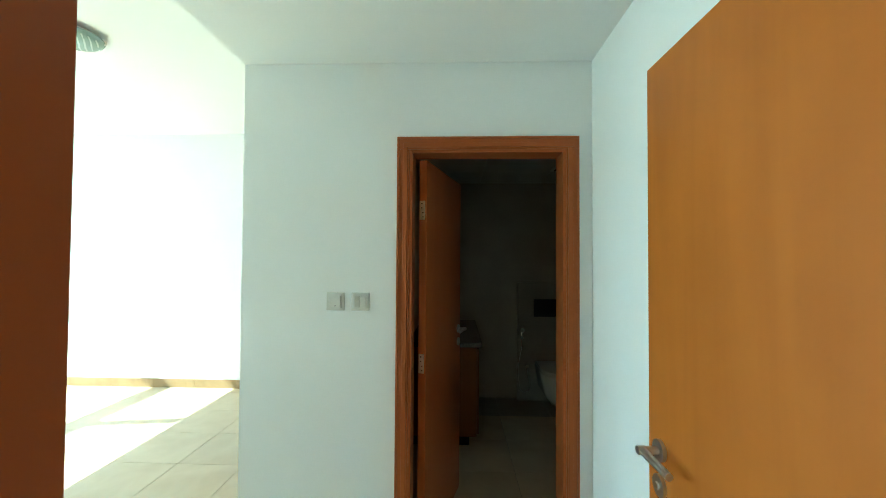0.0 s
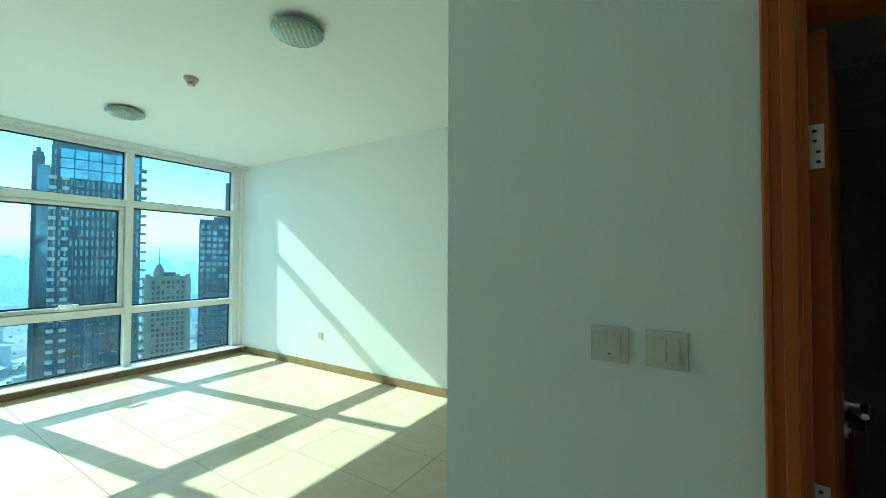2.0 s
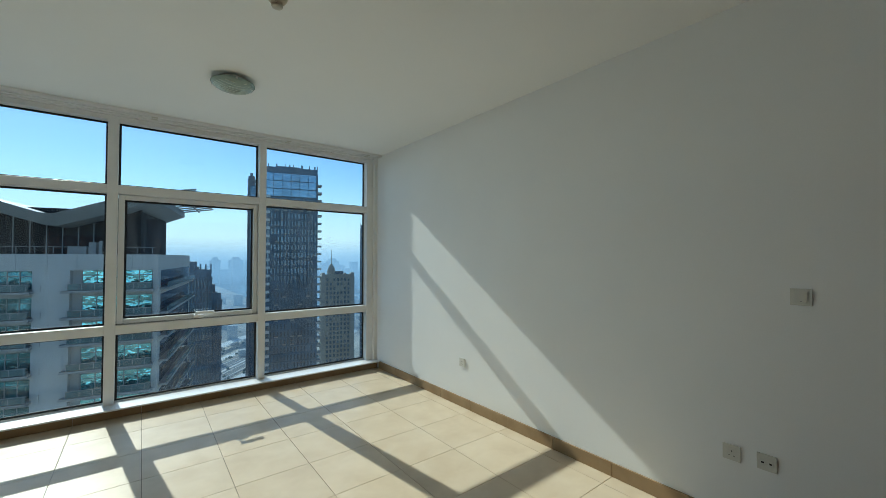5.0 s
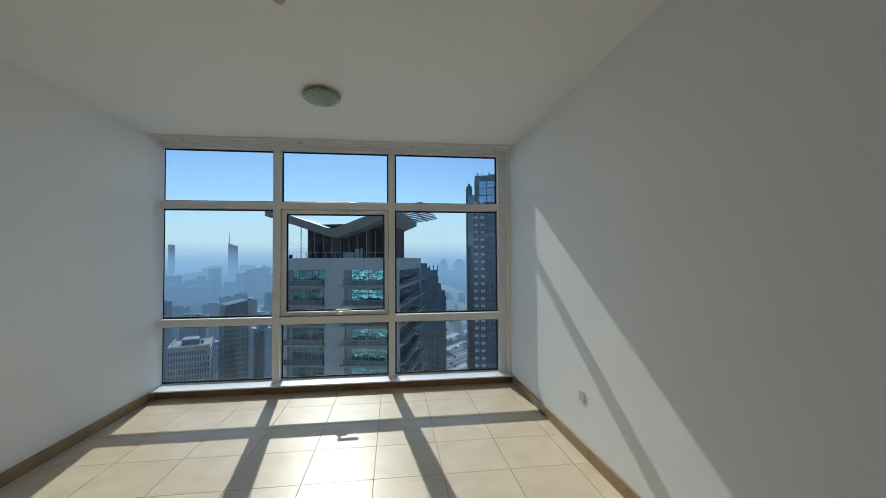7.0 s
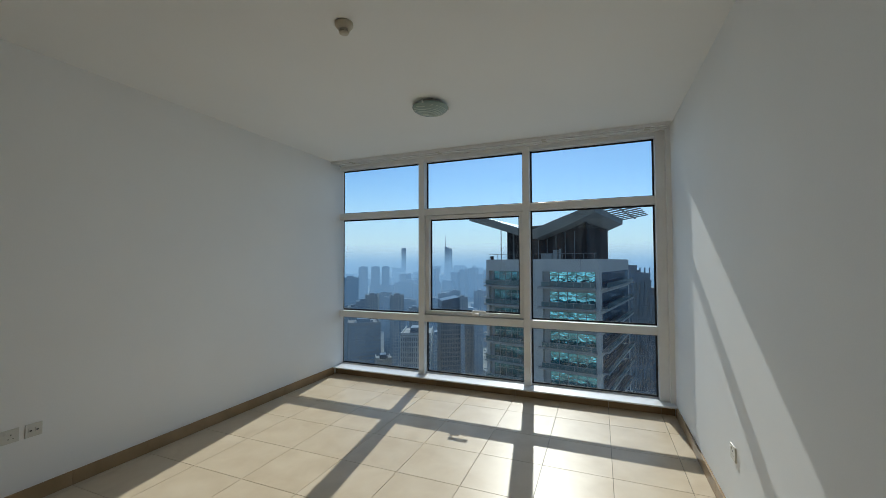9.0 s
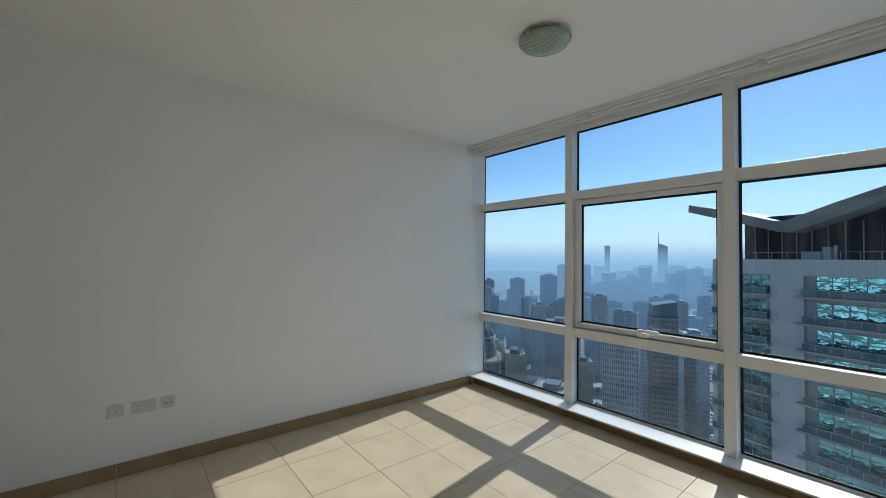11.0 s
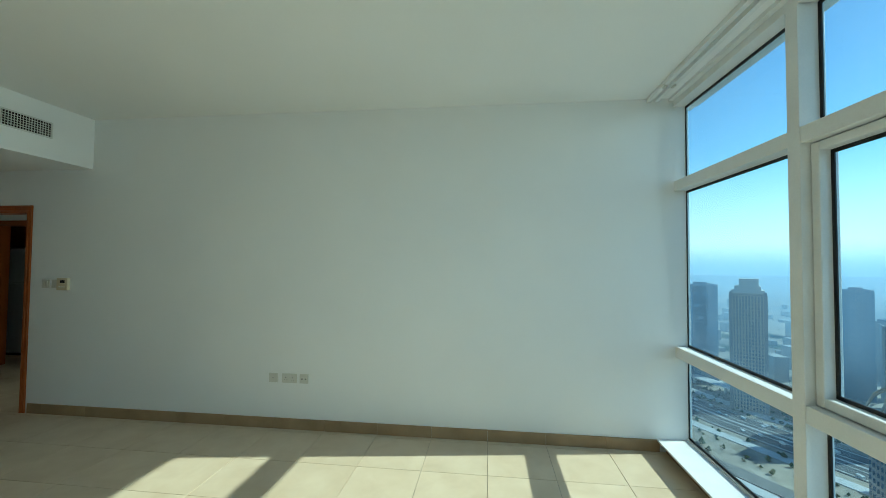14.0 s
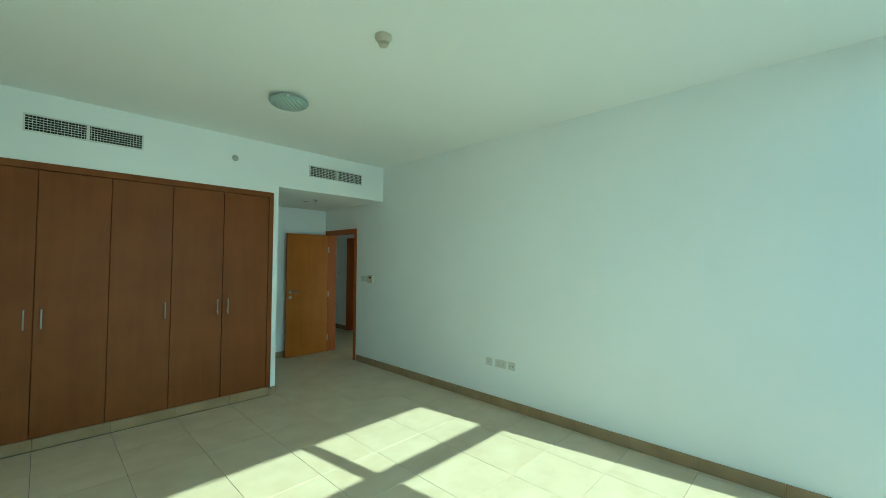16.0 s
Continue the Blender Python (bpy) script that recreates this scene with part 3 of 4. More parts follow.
plate("light_switch", east(-4.432, 1.348), 0.086, "white single rocker light switch", "switch", "", "switch1")
plate("light_switch", bathw(-5.890, 1.326), 0.086, "white single rocker switch with dark indicator", "switch", "", "switch1")
plate("light_switch", bathw(-6.010, 1.326), 0.086, "white double rocker switch", "switch", "", "switch2")
plate("light_switch", west(-5.92, 1.312), 0.086, "white double rocker switch beside the doorway", "switch", "", "switch2")
plate("light_switch", west(-5.805, 1.312), 0.086, "white rocker switch beside the thermostat", "switch", "", "switch1")
plate("light_switch", pose(-1.4, -8.98, 1.3, 0, 0, -90), 0.086, "white switch on the hall wall", "switch", "", "switch1")
th = tagged(new("thermostat"), "cream room thermostat with small grey display", "thermostat")
th.matrix_basis = west(-5.70, 1.312)
boxpart("body", M["cream"], th, (-0.062, 0.062, 0, 0.034, -0.062, 0.062), 0.006)
boxpart("display", M["void"], th, (-0.035, 0.02, 0.034, 0.0355, 0.012, 0.04), 0.001)
for k in range(3):
    boxpart("button", M["plastic"], th, (-0.035 + k * 0.026, -0.017 + k * 0.026, 0.034, 0.038, -0.034, -0.02), 0.001)

# ---- bathroom ----
van = thing("vanity_unit", (2.9, -6.08, 0), "dark wood bathroom vanity under a granite top", "vanity unit")
boxpart("body", M["wardrobe"], van, (0.02, 1.149, -0.56, 0, 0.08, 0.81), 0.003)
boxpart("plinth", M["void"], van, (0.05, 1.149, -0.50, 0, 0, 0.08))
for k in range(2):
    boxpart("door", M["wardrobe"], van, (0.03 + k * 0.56, 0.58 + k * 0.56, -0.578, -0.561, 0.1, 0.79), 0.002)
vt = structure("worktop", M["granite"], (2.88, 4.049, -6.68, -6.081, 0.812, 0.85), "polished dark granite vanity top", "worktop", 0.004)
vt["kind"] = ""
del vt["kind"]
pan = structure("cistern_panel", M["bath_tile"], (3.99, 4.049, -7.83, -7.137, 0, 1.27), "boxed tiled panel behind the toilet", "panel", 0.003)
fl = thing("flush_plate", (3.99, -7.485, 1.0), "black glass flush plate on the panel", "flush plate")
boxpart("plate", M["black"], fl, (-0.012, 0, -0.175, 0.175, -0.095, 0.095), 0.003)
boxpart("button", M["black"], fl, (-0.016, -0.012, -0.15, 0.02, -0.07, 0.07), 0.002)
boxpart("button", M["black"], fl, (-0.016, -0.012, 0.03, 0.15, -0.07, 0.07), 0.002)

def d_shape(bm, cx, cy, L, wd2, z0, z1, inset0=0.0, inset1=0.0):
    """A D-shaped solid reaching from x = cx towards -x."""
    rings = []
    for z, s in ((z0, inset0), (z0 + 0.25 * (z1 - z0), inset0 * 0.45 + inset1 * 0.55), (z1, inset1)):
        w, l = wd2 - s, L - 1.6 * s
        pts = [(cx, cy - w), (cx - l + w, cy - w)]
        pts += [(cx - l + w - w * math.sin(a), cy - w * math.cos(a)) for a in [math.pi * k / 12 for k in range(1, 12)]]
        pts += [(cx - l + w, cy + w), (cx, cy + w)]
        rings.append([bm.verts.new((*p, z)) for p in pts])
    for p, q in zip(rings, rings[1:]):
        for k in range(len(p)):
            bm.faces.new((p[k], p[(k + 1) % len(p)], q[(k + 1) % len(p)], q[k])).smooth = True
    bm.faces.new(rings[0][::-1]); bm.faces.new(rings[-1])
    bmesh.ops.recalc_face_normals(bm, faces=bm.faces)
    return bm
wc = thing("toilet", (3.99, -7.5, 0), "white wall-hung ceramic toilet with closed lid", "toilet")
part("bowl", d_shape(bmesh.new(), -0.001, 0, 0.54, 0.18, 0.09, 0.40, 0.09, 0.0), M["ceramic"], wc)
part("seat", d_shape(bmesh.new(), -0.06, 0, 0.485, 0.185, 0.402, 0.418), M["ceramic"], wc)
part("lid", d_shape(bmesh.new(), -0.06, 0, 0.49, 0.187, 0.42, 0.442, 0.0, 0.006), M["ceramic"], wc)
sh = thing("hand_spray", (3.99, -7.18, 0.68), "chrome hand spray with hose beside the toilet", "hand spray")
bm = bm_rod(bmesh.new(), (-0.03, 0, -0.06), (-0.03, 0, 0.07), 0.010)
bm_rod(bm, (-0.03, 0, 0.07), (-0.075, 0, 0.09), 0.018, 0.022)
part("spray_head", bm, M["chrome"], sh)
part("holder", bm_rod(bmesh.new(), (0, 0, 0), (-0.045, 0, 0), 0.016), M["chrome"], sh)
part("valve", bm_rod(bmesh.new(), (0, -0.05, -0.30), (-0.06, -0.05, -0.30), 0.018), M["chrome"], sh)
cu = bpy.data.curves.new("hose", "CURVE")
cu.dimensions, cu.bevel_depth = "3D", 0.006
sp = cu.splines.new("BEZIER")
sp.bezier_points.add(3)
for b, co in zip(sp.bezier_points, ((-0.03, 0, -0.06), (-0.04, 0.04, -0.42), (-0.04, -0.03, -0.58), (-0.045, -0.05, -0.31))):
    b.co, b.handle_left_type, b.handle_right_type = co, "AUTO", "AUTO"
cu.materials.append(M["chrome"])
ho = new("hose", cu)
ho.parent = sh
bv = thing("air_vent", (3.3, -7.47, 2.37), "dark slotted ceiling extract vent in the bathroom", "air vent")
boxpart("frame", M["vent"], bv, (-0.12, 0.12, -0.12, 0.12, -0.008, 0), 0.003)
for k in range(5):
    boxpart("slot", M["void"], bv, (-0.1, 0.1, -0.09 + k * 0.04, -0.07 + k * 0.04, -0.0095, -0.008))

# ---- kitchen through the hall ----
fr = thing("refrigerator", (-2.6, -9.35, 0), "pale grey two-door refrigerator", "refrigerator")
boxpart("body", M["fridge"], fr, (0, 0.62, 0, 0.68, 0.04, 1.72), 0.01)
boxpart("door", M["fridge"], fr, (0.625, 0.68, 0, 0.68, 0.07, 1.16), 0.012)
boxpart("freezer_door", M["fridge"], fr, (0.625, 0.68, 0, 0.68, 1.175, 1.715), 0.012)
boxpart("handle", M["metal"], fr, (0.68, 0.70, 0.06, 0.62, 1.165, 1.172))
boxpart("plinth", M["void"], fr, (0.02, 0.6, 0.02, 0.66, 0.0, 0.04))
kc = thing("wall_cabinet", (-2.6, -9.35, 1.76), "dark cherry kitchen cabinet over the refrigerator", "cabinet")
boxpart("body", M["wardrobe"], kc, (0, 0.6, 0, 0.7, 0, 0.7), 0.003)
boxpart("door", M["wardrobe"], kc, (0.601, 0.62, 0.003, 0.697, 0.003, 0.697), 0.002)

# ---- the city outside ----
GROUND = -140.0
EYE = Vector((2.6, -4.0, 1.55))


def bulk(name, boxes, material, parent=None, label=""):
    """Many boxes (x0, x1, y0, y1, z0, z1) as one mesh."""
    vs, fs = [], []
    for x0, x1, y0, y1, z0, z1 in boxes:
        k = len(vs)
        vs += [(x0, y0, z0), (x1, y0, z0), (x1, y1, z0), (x0, y1, z0), (x0, y0, z1), (x1, y0, z1), (x1, y1, z1), (x0, y1, z1)]
        fs += [(k, k + 3, k + 2, k + 1), (k + 4, k + 5, k + 6, k + 7), (k, k + 1, k + 5, k + 4), (k + 1, k + 2, k + 6, k + 5), (k + 2, k + 3, k + 7, k + 6), (k + 3, k, k + 4, k + 7)]
    me = bpy.data.meshes.new(name)
    me.from_pydata(vs, [], fs)
    me.materials.append(material)
    ob = new(name, me)
    ob.parent = parent
    if label:
        ob["label"] = label
    return ob


C = dict(
    concrete=mat("tower_concrete", (0.52, 0.505, 0.49), 0.8, vary=0.06, scale=0.25, fine=3, bump=0.0),
    beige=mat("tower_beige", (0.41, 0.39, 0.36), 0.85, vary=0.08, scale=0.2, fine=2, bump=0.0),
    pale=mat("tower_pale", (0.58, 0.56, 0.52), 0.8, vary=0.06, scale=0.2, fine=2, bump=0.0),
    skyglass=mat("pale_blue_glazing", (0.30, 0.46, 0.62), 0.1, 0.5, vary=0.2, scale=0.2, fine=0.9, bump=0.6, relief=0.1),
    darkbody=mat("tower_dark", (0.09, 0.15, 0.22), 0.35, vary=0.25, scale=0.12, fine=1.2, bump=0.0),
    navy=mat("tower_blue_glass", (0.13, 0.20, 0.28), 0.08, 0.5, vary=0.35, scale=0.15, fine=1.0, bump=0.25, spec=1.0),
    teal=mat("teal_pane", (0.10, 0.28, 0.31), 0.04, 0.5, vary=0.5, scale=0.5, fine=0.9, bump=1.0, spec=1.0, relief=0.2),
    cyan=mat("mirror_pane", (0.36, 0.78, 0.84), 0.05, 0.85, vary=0.25, scale=0.45, fine=0.9, bump=1.0, relief=0.22),
    # pane2, band2 and beige: base colours softened to carry mid-distance haze
    pane2=mat("hazed_window", (0.14, 0.18, 0.23), 0.3, vary=0.2, scale=0.3, fine=2, bump=0.0),
    band2=mat("hazed_render", (0.40, 0.385, 0.36), 0.85, vary=0.1, scale=0.2, fine=2, bump=0.0),
    slab=mat("balcony_slab", (0.36, 0.35, 0.34), 0.8, vary=0.08, scale=0.5, fine=4, bump=0.0),
    rail=mat("balcony_glass", (0.10, 0.16, 0.17), 0.1, vary=0.2, scale=0.7, fine=3, bump=0.0),
    wing=mat("roof_wing_metal", (0.24, 0.25, 0.26), 0.5, vary=0.1, scale=0.3, fine=3, bump=0.0),
    pent=mat("penthouse_dark", (0.022, 0.024, 0.03), 0.7, vary=0.3, scale=0.3, fine=2, bump=0.0, spec=0.15),
    white=mat("balcony_white", (0.62, 0.62, 0.61), 0.7, vary=0.05, scale=0.5, fine=3, bump=0.0),
    sand=mat("sandy_ground", (0.33, 0.29, 0.23), 0.95, vary=0.35, scale=0.012, fine=0.12, bump=0.0),
    asphalt=mat("asphalt", (0.13, 0.13, 0.13), 0.9, vary=0.15, scale=0.05, fine=0.6, bump=0.0),
    green=mat("planting", (0.05, 0.075, 0.03), 0.95, vary=0.4, scale=0.05, fine=0.5, bump=0.0),
    water=mat("water", (0.10, 0.16, 0.20), 0.25, vary=0.1, scale=0.01, fine=0.2, bump=0.05),
    slate=mat("slate_blue_cladding", (0.14, 0.17, 0.21), 0.45, vary=0.18, scale=0.06, fine=0.4, bump=0.0),
    glassblue=mat("blue_curtain_wall", (0.10, 0.15, 0.21), 0.12, vary=0.3, scale=0.08, fine=0.5, bump=0.1, spec=1.0),
    greyrender=mat("grey_render", (0.27, 0.27, 0.275), 0.85, vary=0.12, scale=0.06, fine=0.4, bump=0.0),
    cream=mat("cream_render", (0.40, 0.37, 0.32), 0.85, vary=0.08, scale=0.1, fine=0.6, bump=0.0),
    brown=mat("brown_stone", (0.24, 0.19, 0.15), 0.85, vary=0.12, scale=0.1, fine=0.8, bump=0.0),
    # distance haze put into the base colour, pale and bluish
    far=mat("far_haze_tone", (0.42, 0.47, 0.54), 0.9, vary=0.15, scale=0.02, fine=0.2, bump=0.0),
)


def aim(b, d):
    """The place d metres away on the compass bearing b (degrees, from +y to +x)."""
    return EYE.x + d * math.sin(radians(b)), EYE.y + d * math.cos(radians(b))


def tower(b0, b1, dist, slope, label, body, band, pane, turn=0.0, floor_h=3.4, depth=None, cols=10, group="city towers", crown=None, style="grid"):
    """A high-rise between two bearings: body, floor bands, piers, windows and roof parts, facing the room."""
    bc = (b0 + b1) / 2
    w = 2 * dist * math.tan(radians((b1 - b0) / 2))
    x, y = aim(bc, dist)
    top = EYE.z + dist * slope
    dp = depth or w * 0.8
    t = thing("tower", (x, y, GROUND), label, "tower", group, rz=-bc + turn)
    h = top - GROUND
    bulk("body", [(-w / 2, w / 2, 0, dp, 0, h)], body, t)
    low = max(0.0, h - 125)
    bh, pw = {"grid": (0.45, 0.22), "glass": (0.16, 0.10), "stripes": (0.28, 0.55)}[style]
    zs = [h - 1.2 - k * floor_h for k in range(int((h - low) / floor_h))]
    bulk("floor_bands", [(-w / 2 - 0.35, w / 2 + 0.35, -0.35, dp + 0.35, z - bh, z + bh) for z in zs], band, t)["kind"] = "stuff"
    cw = w / cols
    bulk("piers", [(-w / 2 + k * cw - pw, -w / 2 + k * cw + pw, -0.28 - (0.25 if style == "stripes" else 0), 0.1, low, h - 0.7) for k in range(cols + 1)]
         + [(s * w / 2 - 0.25, s * w / 2 + 0.25, dp * k / 6 - 0.2, dp * k / 6 + 0.2, low, h - 0.7) for s in (-1, 1) for k in range(7)], band, t)["kind"] = "stuff"
    rng = random.Random(round(b0 * 100))
    panes = []
    for z in zs:
        for k in range(cols):
            if rng.random() < 0.9:
                a = -w / 2 + k * cw + 0.4
                panes.append((a, a + cw - 0.8, -0.14 - rng.random() * 0.06, 0.0, z - floor_h + 0.6, z - 0.6))
    bulk("windows", panes, pane, t)["kind"] = "stuff"
    bulk("parapet", [(-w / 2, w / 2, 0, 0.6, h, h + 1.1), (-w / 2, -w / 2 + 0.6, 0.6, dp, h, h + 1.1), (w / 2 - 0.6, w / 2, 0.6, dp, h, h + 1.1)], band, t)
    bulk("plant_room", [(-w * 0.22, w * 0.2, dp * 0.3, dp * 0.7, h, h + 3.2), (w * 0.24, w * 0.3, dp * 0.4, dp * 0.6, h, h + 1.8)], C["slate"], t)
    if style == "stripes":
        stacks = [k for k in range(cols) if k % 3 == 1]
        bulk("balconies", [(-w / 2 + k * cw + 0.5, -w / 2 + (k + 1) * cw - 0.5, -1.5, -0.2, z - 0.55, z + 0.5) for z in zs for k in stacks], band, t)["kind"] = "stuff"
        bulk("corner_bays", [(x - 1.2, x + 1.2, -1.0, 2.0, low, h + 2.4) for x in (-w / 2 + 1.0, w / 2 - 1.0)], body, t)
    if style == "glass":
        bulk("rooftop_fins", [(-w / 2 + k * w / 7 - 0.15, -w / 2 + k * w / 7 + 0.15, 0.2, 0.5, h, h + 2.6) for k in range(8)], band, t)
    if crown == "dome":
        bm = bm_lathe(bmesh.new(), [(w * 0.13, 0), (w * 0.13, 2.5), (w * 0.10, 5.0), (w * 0.05, 7.0), (w * 0.01, 8.0)], 16, (-w * 0.18, dp * 0.4, h + 1))
        bm_rod(bm, (-w * 0.18, dp * 0.4, h + 8.5), (-w * 0.18, dp * 0.4, h + 20), 0.35, 0.08, 6)
        part("dome", bm, band, t, "small open dome with a mast")
    if crown == "steps":
        bulk("crown", [(-w * 0.45, w * 0.45, dp * 0.08, dp * 0.9, h, h + 4), (-w * 0.36, w * 0.36, dp * 0.15, dp * 0.8, h + 4, h + 8), (-w * 0.24, w * 0.30, dp * 0.25, dp * 0.7, h + 8, h + 15)], C["pale"], t)
    if crown == "taper":
        bm = bm_box(bmesh.new(), -w * 0.5, w * 0.5, 0, dp, h, h + 9)
        for v in bm.verts:
            if v.co.z > h + 8:
                v.co.x *= 0.9
                v.co.z += 3 * (v.co.x / w)
        part("crown", bm, body, t)
    return t


# neighbour tower with the gull-wing roof
nb = thing("neighbour_tower", (3.5, 65.0, GROUND), "grey concrete tower with teal glazed balconies and a gull-wing roof", "tower", rz=-12.0)
TW, TD, TZ = 21.0, 30.0, 2.0 - GROUND         # width, depth and parapet height
bulk("body", [(-TW, 0, 0.9, TD, 0, TZ - 2.2), (-TW, 0, 0, TD, TZ - 2.2, TZ), (-13.4, -9.7, -0.05, 1.0, 0, TZ - 2.2), (-0.6, 0.0, 0.0, 1.0, 0, TZ - 2.2), (-TW, -20.4, 0.0, 1.0, 0, TZ - 2.2)], C["concrete"], nb)
for k in range(1, 7):
    bulk("parapet_joint", [(-TW + k * 3.0 - 0.03, -TW + k * 3.0 + 0.03, -0.02, 0.0, TZ - 2.1, TZ)], C["slab"], nb)
STOREY = 3.53
for k in range(13):
    zt = TZ - 2.2 - k * STOREY
    solid = k >= 5
    for x0, x1, m, n in ((-9.2, -0.75, "cyan", 5), (-20.2, -13.6, "teal", 5)):
        bulk("balcony_slab", [(x0 - 1.1 if m == "cyan" else x0 - 0.7, x1 + 0.35, -1.15, 0.9, zt - STOREY + 0.55, zt - STOREY + 0.85)], C["slab"], nb)
        cw = (x1 - x0 - 0.6) / n
        for q in range(n):
            a = x0 + 0.6 + q * cw
            pn = bulk("window", [(a + 0.06, a + cw - 0.06, 0.62, 0.72, zt - 2.45, zt - 0.75)], C[m], nb)
            if q % 2 == 0:
                bulk("casement", [(a + 0.12, a + cw - 0.2, 0.56, 0.63, zt - 2.35, zt - 1.5)], C["rail"] if m == "teal" else C["cyan"], pn)
        bulk("upper_lights", [(a0, a0 + cw - 0.1, 0.62, 0.72, zt - 0.68, zt - 0.05) for a0 in [x0 + 0.65 + q * cw for q in range(n)]], C[m], nb)
        bulk("window_frame", [(x0 + 0.6 + q * cw - 0.05, x0 + 0.6 + q * cw + 0.05, 0.55, 0.75, zt - 2.6, zt) for q in range(n + 1)] + [(x0 + 0.6, x1, 0.55, 0.75, zt - 0.74, zt - 0.66)], C["slab"], nb)
        bulk("balustrade", [(x0 - 0.4, x1 + 0.2, -1.1, -1.05, zt - STOREY + 0.95, zt - STOREY + 1.75)], C["rail"], nb)
        bulk("handrail", [(x0 - 0.45, x1 + 0.25, -1.13, -1.02, zt - STOREY + 1.75, zt - STOREY + 1.82)] + [(x0 - 0.4 + q * 1.4, x0 - 0.34 + q * 1.4, -1.12, -1.04, zt - STOREY + 0.85, zt - STOREY + 1.75) for q in range(7)], C["slab"], nb)
    bulk("side_slab", [(-0.4, 1.1, 1.2, TD - 0.6, zt - STOREY + 0.55, zt - STOREY + 0.85)], C["slab"], nb)
    bulk("side_window", [(0.0, 0.06, 1.8 + q * 2.7, 4.3 + q * 2.7, zt - 2.5, zt - 0.1) for q in range(10)], C["navy"], nb)
    bulk("side_rail", [(0.98, 1.02, 1.2, TD - 0.6, zt - STOREY + 0.9, zt - STOREY + 1.7)], C["rail"], nb)
    bulk("west_fins", [(-TW - 1.2, -TW, 1.0, 6.0, zt - STOREY + 0.55 + q * 0.6, zt - STOREY + 0.72 + q * 0.6) for q in range(3)], C["slab"], nb)
bulk("penthouse", [(-18.6, -3.2, 5.0, 24.0, TZ, TZ + 6.6)], C["pent"], nb)
bulk("penthouse_pier", [(-18.7, -18.0, 4.8, 5.4, TZ, TZ + 6.8), (-8.0, -7.3, 4.8, 5.4, TZ, TZ + 6.4), (-3.6, -3.1, 4.8, 5.4, TZ, TZ + 7.4)], C["pent"], nb)
bulk("rooftop_unit", [(-10.6, -8.6, 1.8, 3.2, TZ, TZ + 1.1), (-8.4, -7.6, 2.0, 3.0, TZ, TZ + 1.7), (-7.3, -7.0, 2.0, 2.4, TZ, TZ + 1.9)], C["slab"], nb)
bulk("roof_lamp", [(-20.6, -20.1, 1.0, 1.5, TZ, TZ + 0.7)], C["pent"], nb)
part("mast", bm_rod(bmesh.new(), (-19.2, 3.0, TZ), (-19.2, 3.0, TZ + 7.0), 0.08, seg=6), C["pent"], nb)
bm = bmesh.new()
prof = [(-25.0, 8.9, 7.9), (-19.0, 7.6, 6.0), (-12.6, 5.4, 3.9), (-11.2, 5.3, 3.8), (-6.0, 7.2, 5.6), (-0.6, 9.0, 7.9)]
rows_w = []
for y in (-1.2, 12.0, 27.0):
    rows_w.append([(bm.verts.new((x + (1.0 if y < 0 and i == 0 else 0), y, TZ + zt)), bm.verts.new((x, y + (1.6 if y < 0 else 0), TZ + zb))) for i, (x, zt, zb) in enumerate(prof)])
for p, q in zip(rows_w, rows_w[1:]):
    for i in range(len(prof) - 1):
        bm.faces.new((p[i][0], p[i + 1][0], q[i + 1][0], q[i][0]))
        bm.faces.new((p[i][1], q[i][1], q[i + 1][1], p[i + 1][1]))
    for i in (0, len(prof) - 1):
        bm.faces.new((p[i][0], q[i][0], q[i][1], p[i][1]))
for r in (rows_w[0], rows_w[-1]):
    for i in range(len(prof) - 1):
        bm.faces.new((r[i][0], r[i][1], r[i + 1][1], r[i + 1][0]))
bmesh.ops.recalc_face_normals(bm, faces=bm.faces)
part("wing_roof", bm, C["wing"], nb, "grey metal gull-wing roof")
for k in range(10):
    y = -0.8 + k * 3.0
    bm = bm_box(bmesh.new(), -0.9, 4.6, y, y + 0.6, TZ + 8.75, TZ + 8.95)
    for v in bm.verts:
        v.co.z += 0.16 * (v.co.x + 0.9)
    part("louvre", bm, C["wing"], nb)
bulk("louvre_beam", [(1.9, 2.2, -0.8, 26.6, TZ + 8.95, TZ + 9.15)], C["wing"], nb)
for k in range(9):
    x = -17.4 + k * 1.72
    bulk("penthouse_mullion", [(x, x + 0.12, 4.88, 5.0, TZ, TZ + 5.2)], C["wing"], nb)
bulk("roof_railing", [(-20.6, -0.4, 0.35, 0.42, TZ + 0.95, TZ + 1.02)] + [(-20.6 + q * 1.8, -20.54 + q * 1.8, 0.35, 0.42, TZ, TZ + 0.95) for q in range(12)], C["wing"], nb)

# tall dark residential tower with white balcony stacks
d = 175.0
tb = tower(12.2, 19.6, d, 0.211, "tall dark blue glass residential tower with pale balconies", C["darkbody"], C["darkbody"], C["navy"], 0, 3.3, 26, 17, style="glass")
wB = 2 * d * math.tan(radians(3.7))
hB = EYE.z + d * 0.211 - GROUND
for x0 in (-wB / 2 - 0.6, -wB / 2 + 2.4):
    bulk("balcony", [(x0, x0 + 1.7, -1.3, 0, hB - 12 - k * 3.3, hB - 10.9 - k * 3.3) for k in range(46)], C["white"], tb)["kind"] = "stuff"
bulk("side_balcony", [(wB / 2, wB / 2 + 1.9, -0.4, 4.5, hB - 6 - k * 3.3, hB - 5.3 - k * 3.3) for k in range(50)], C["slab"], tb)["kind"] = "stuff"
speck = random.Random(3)
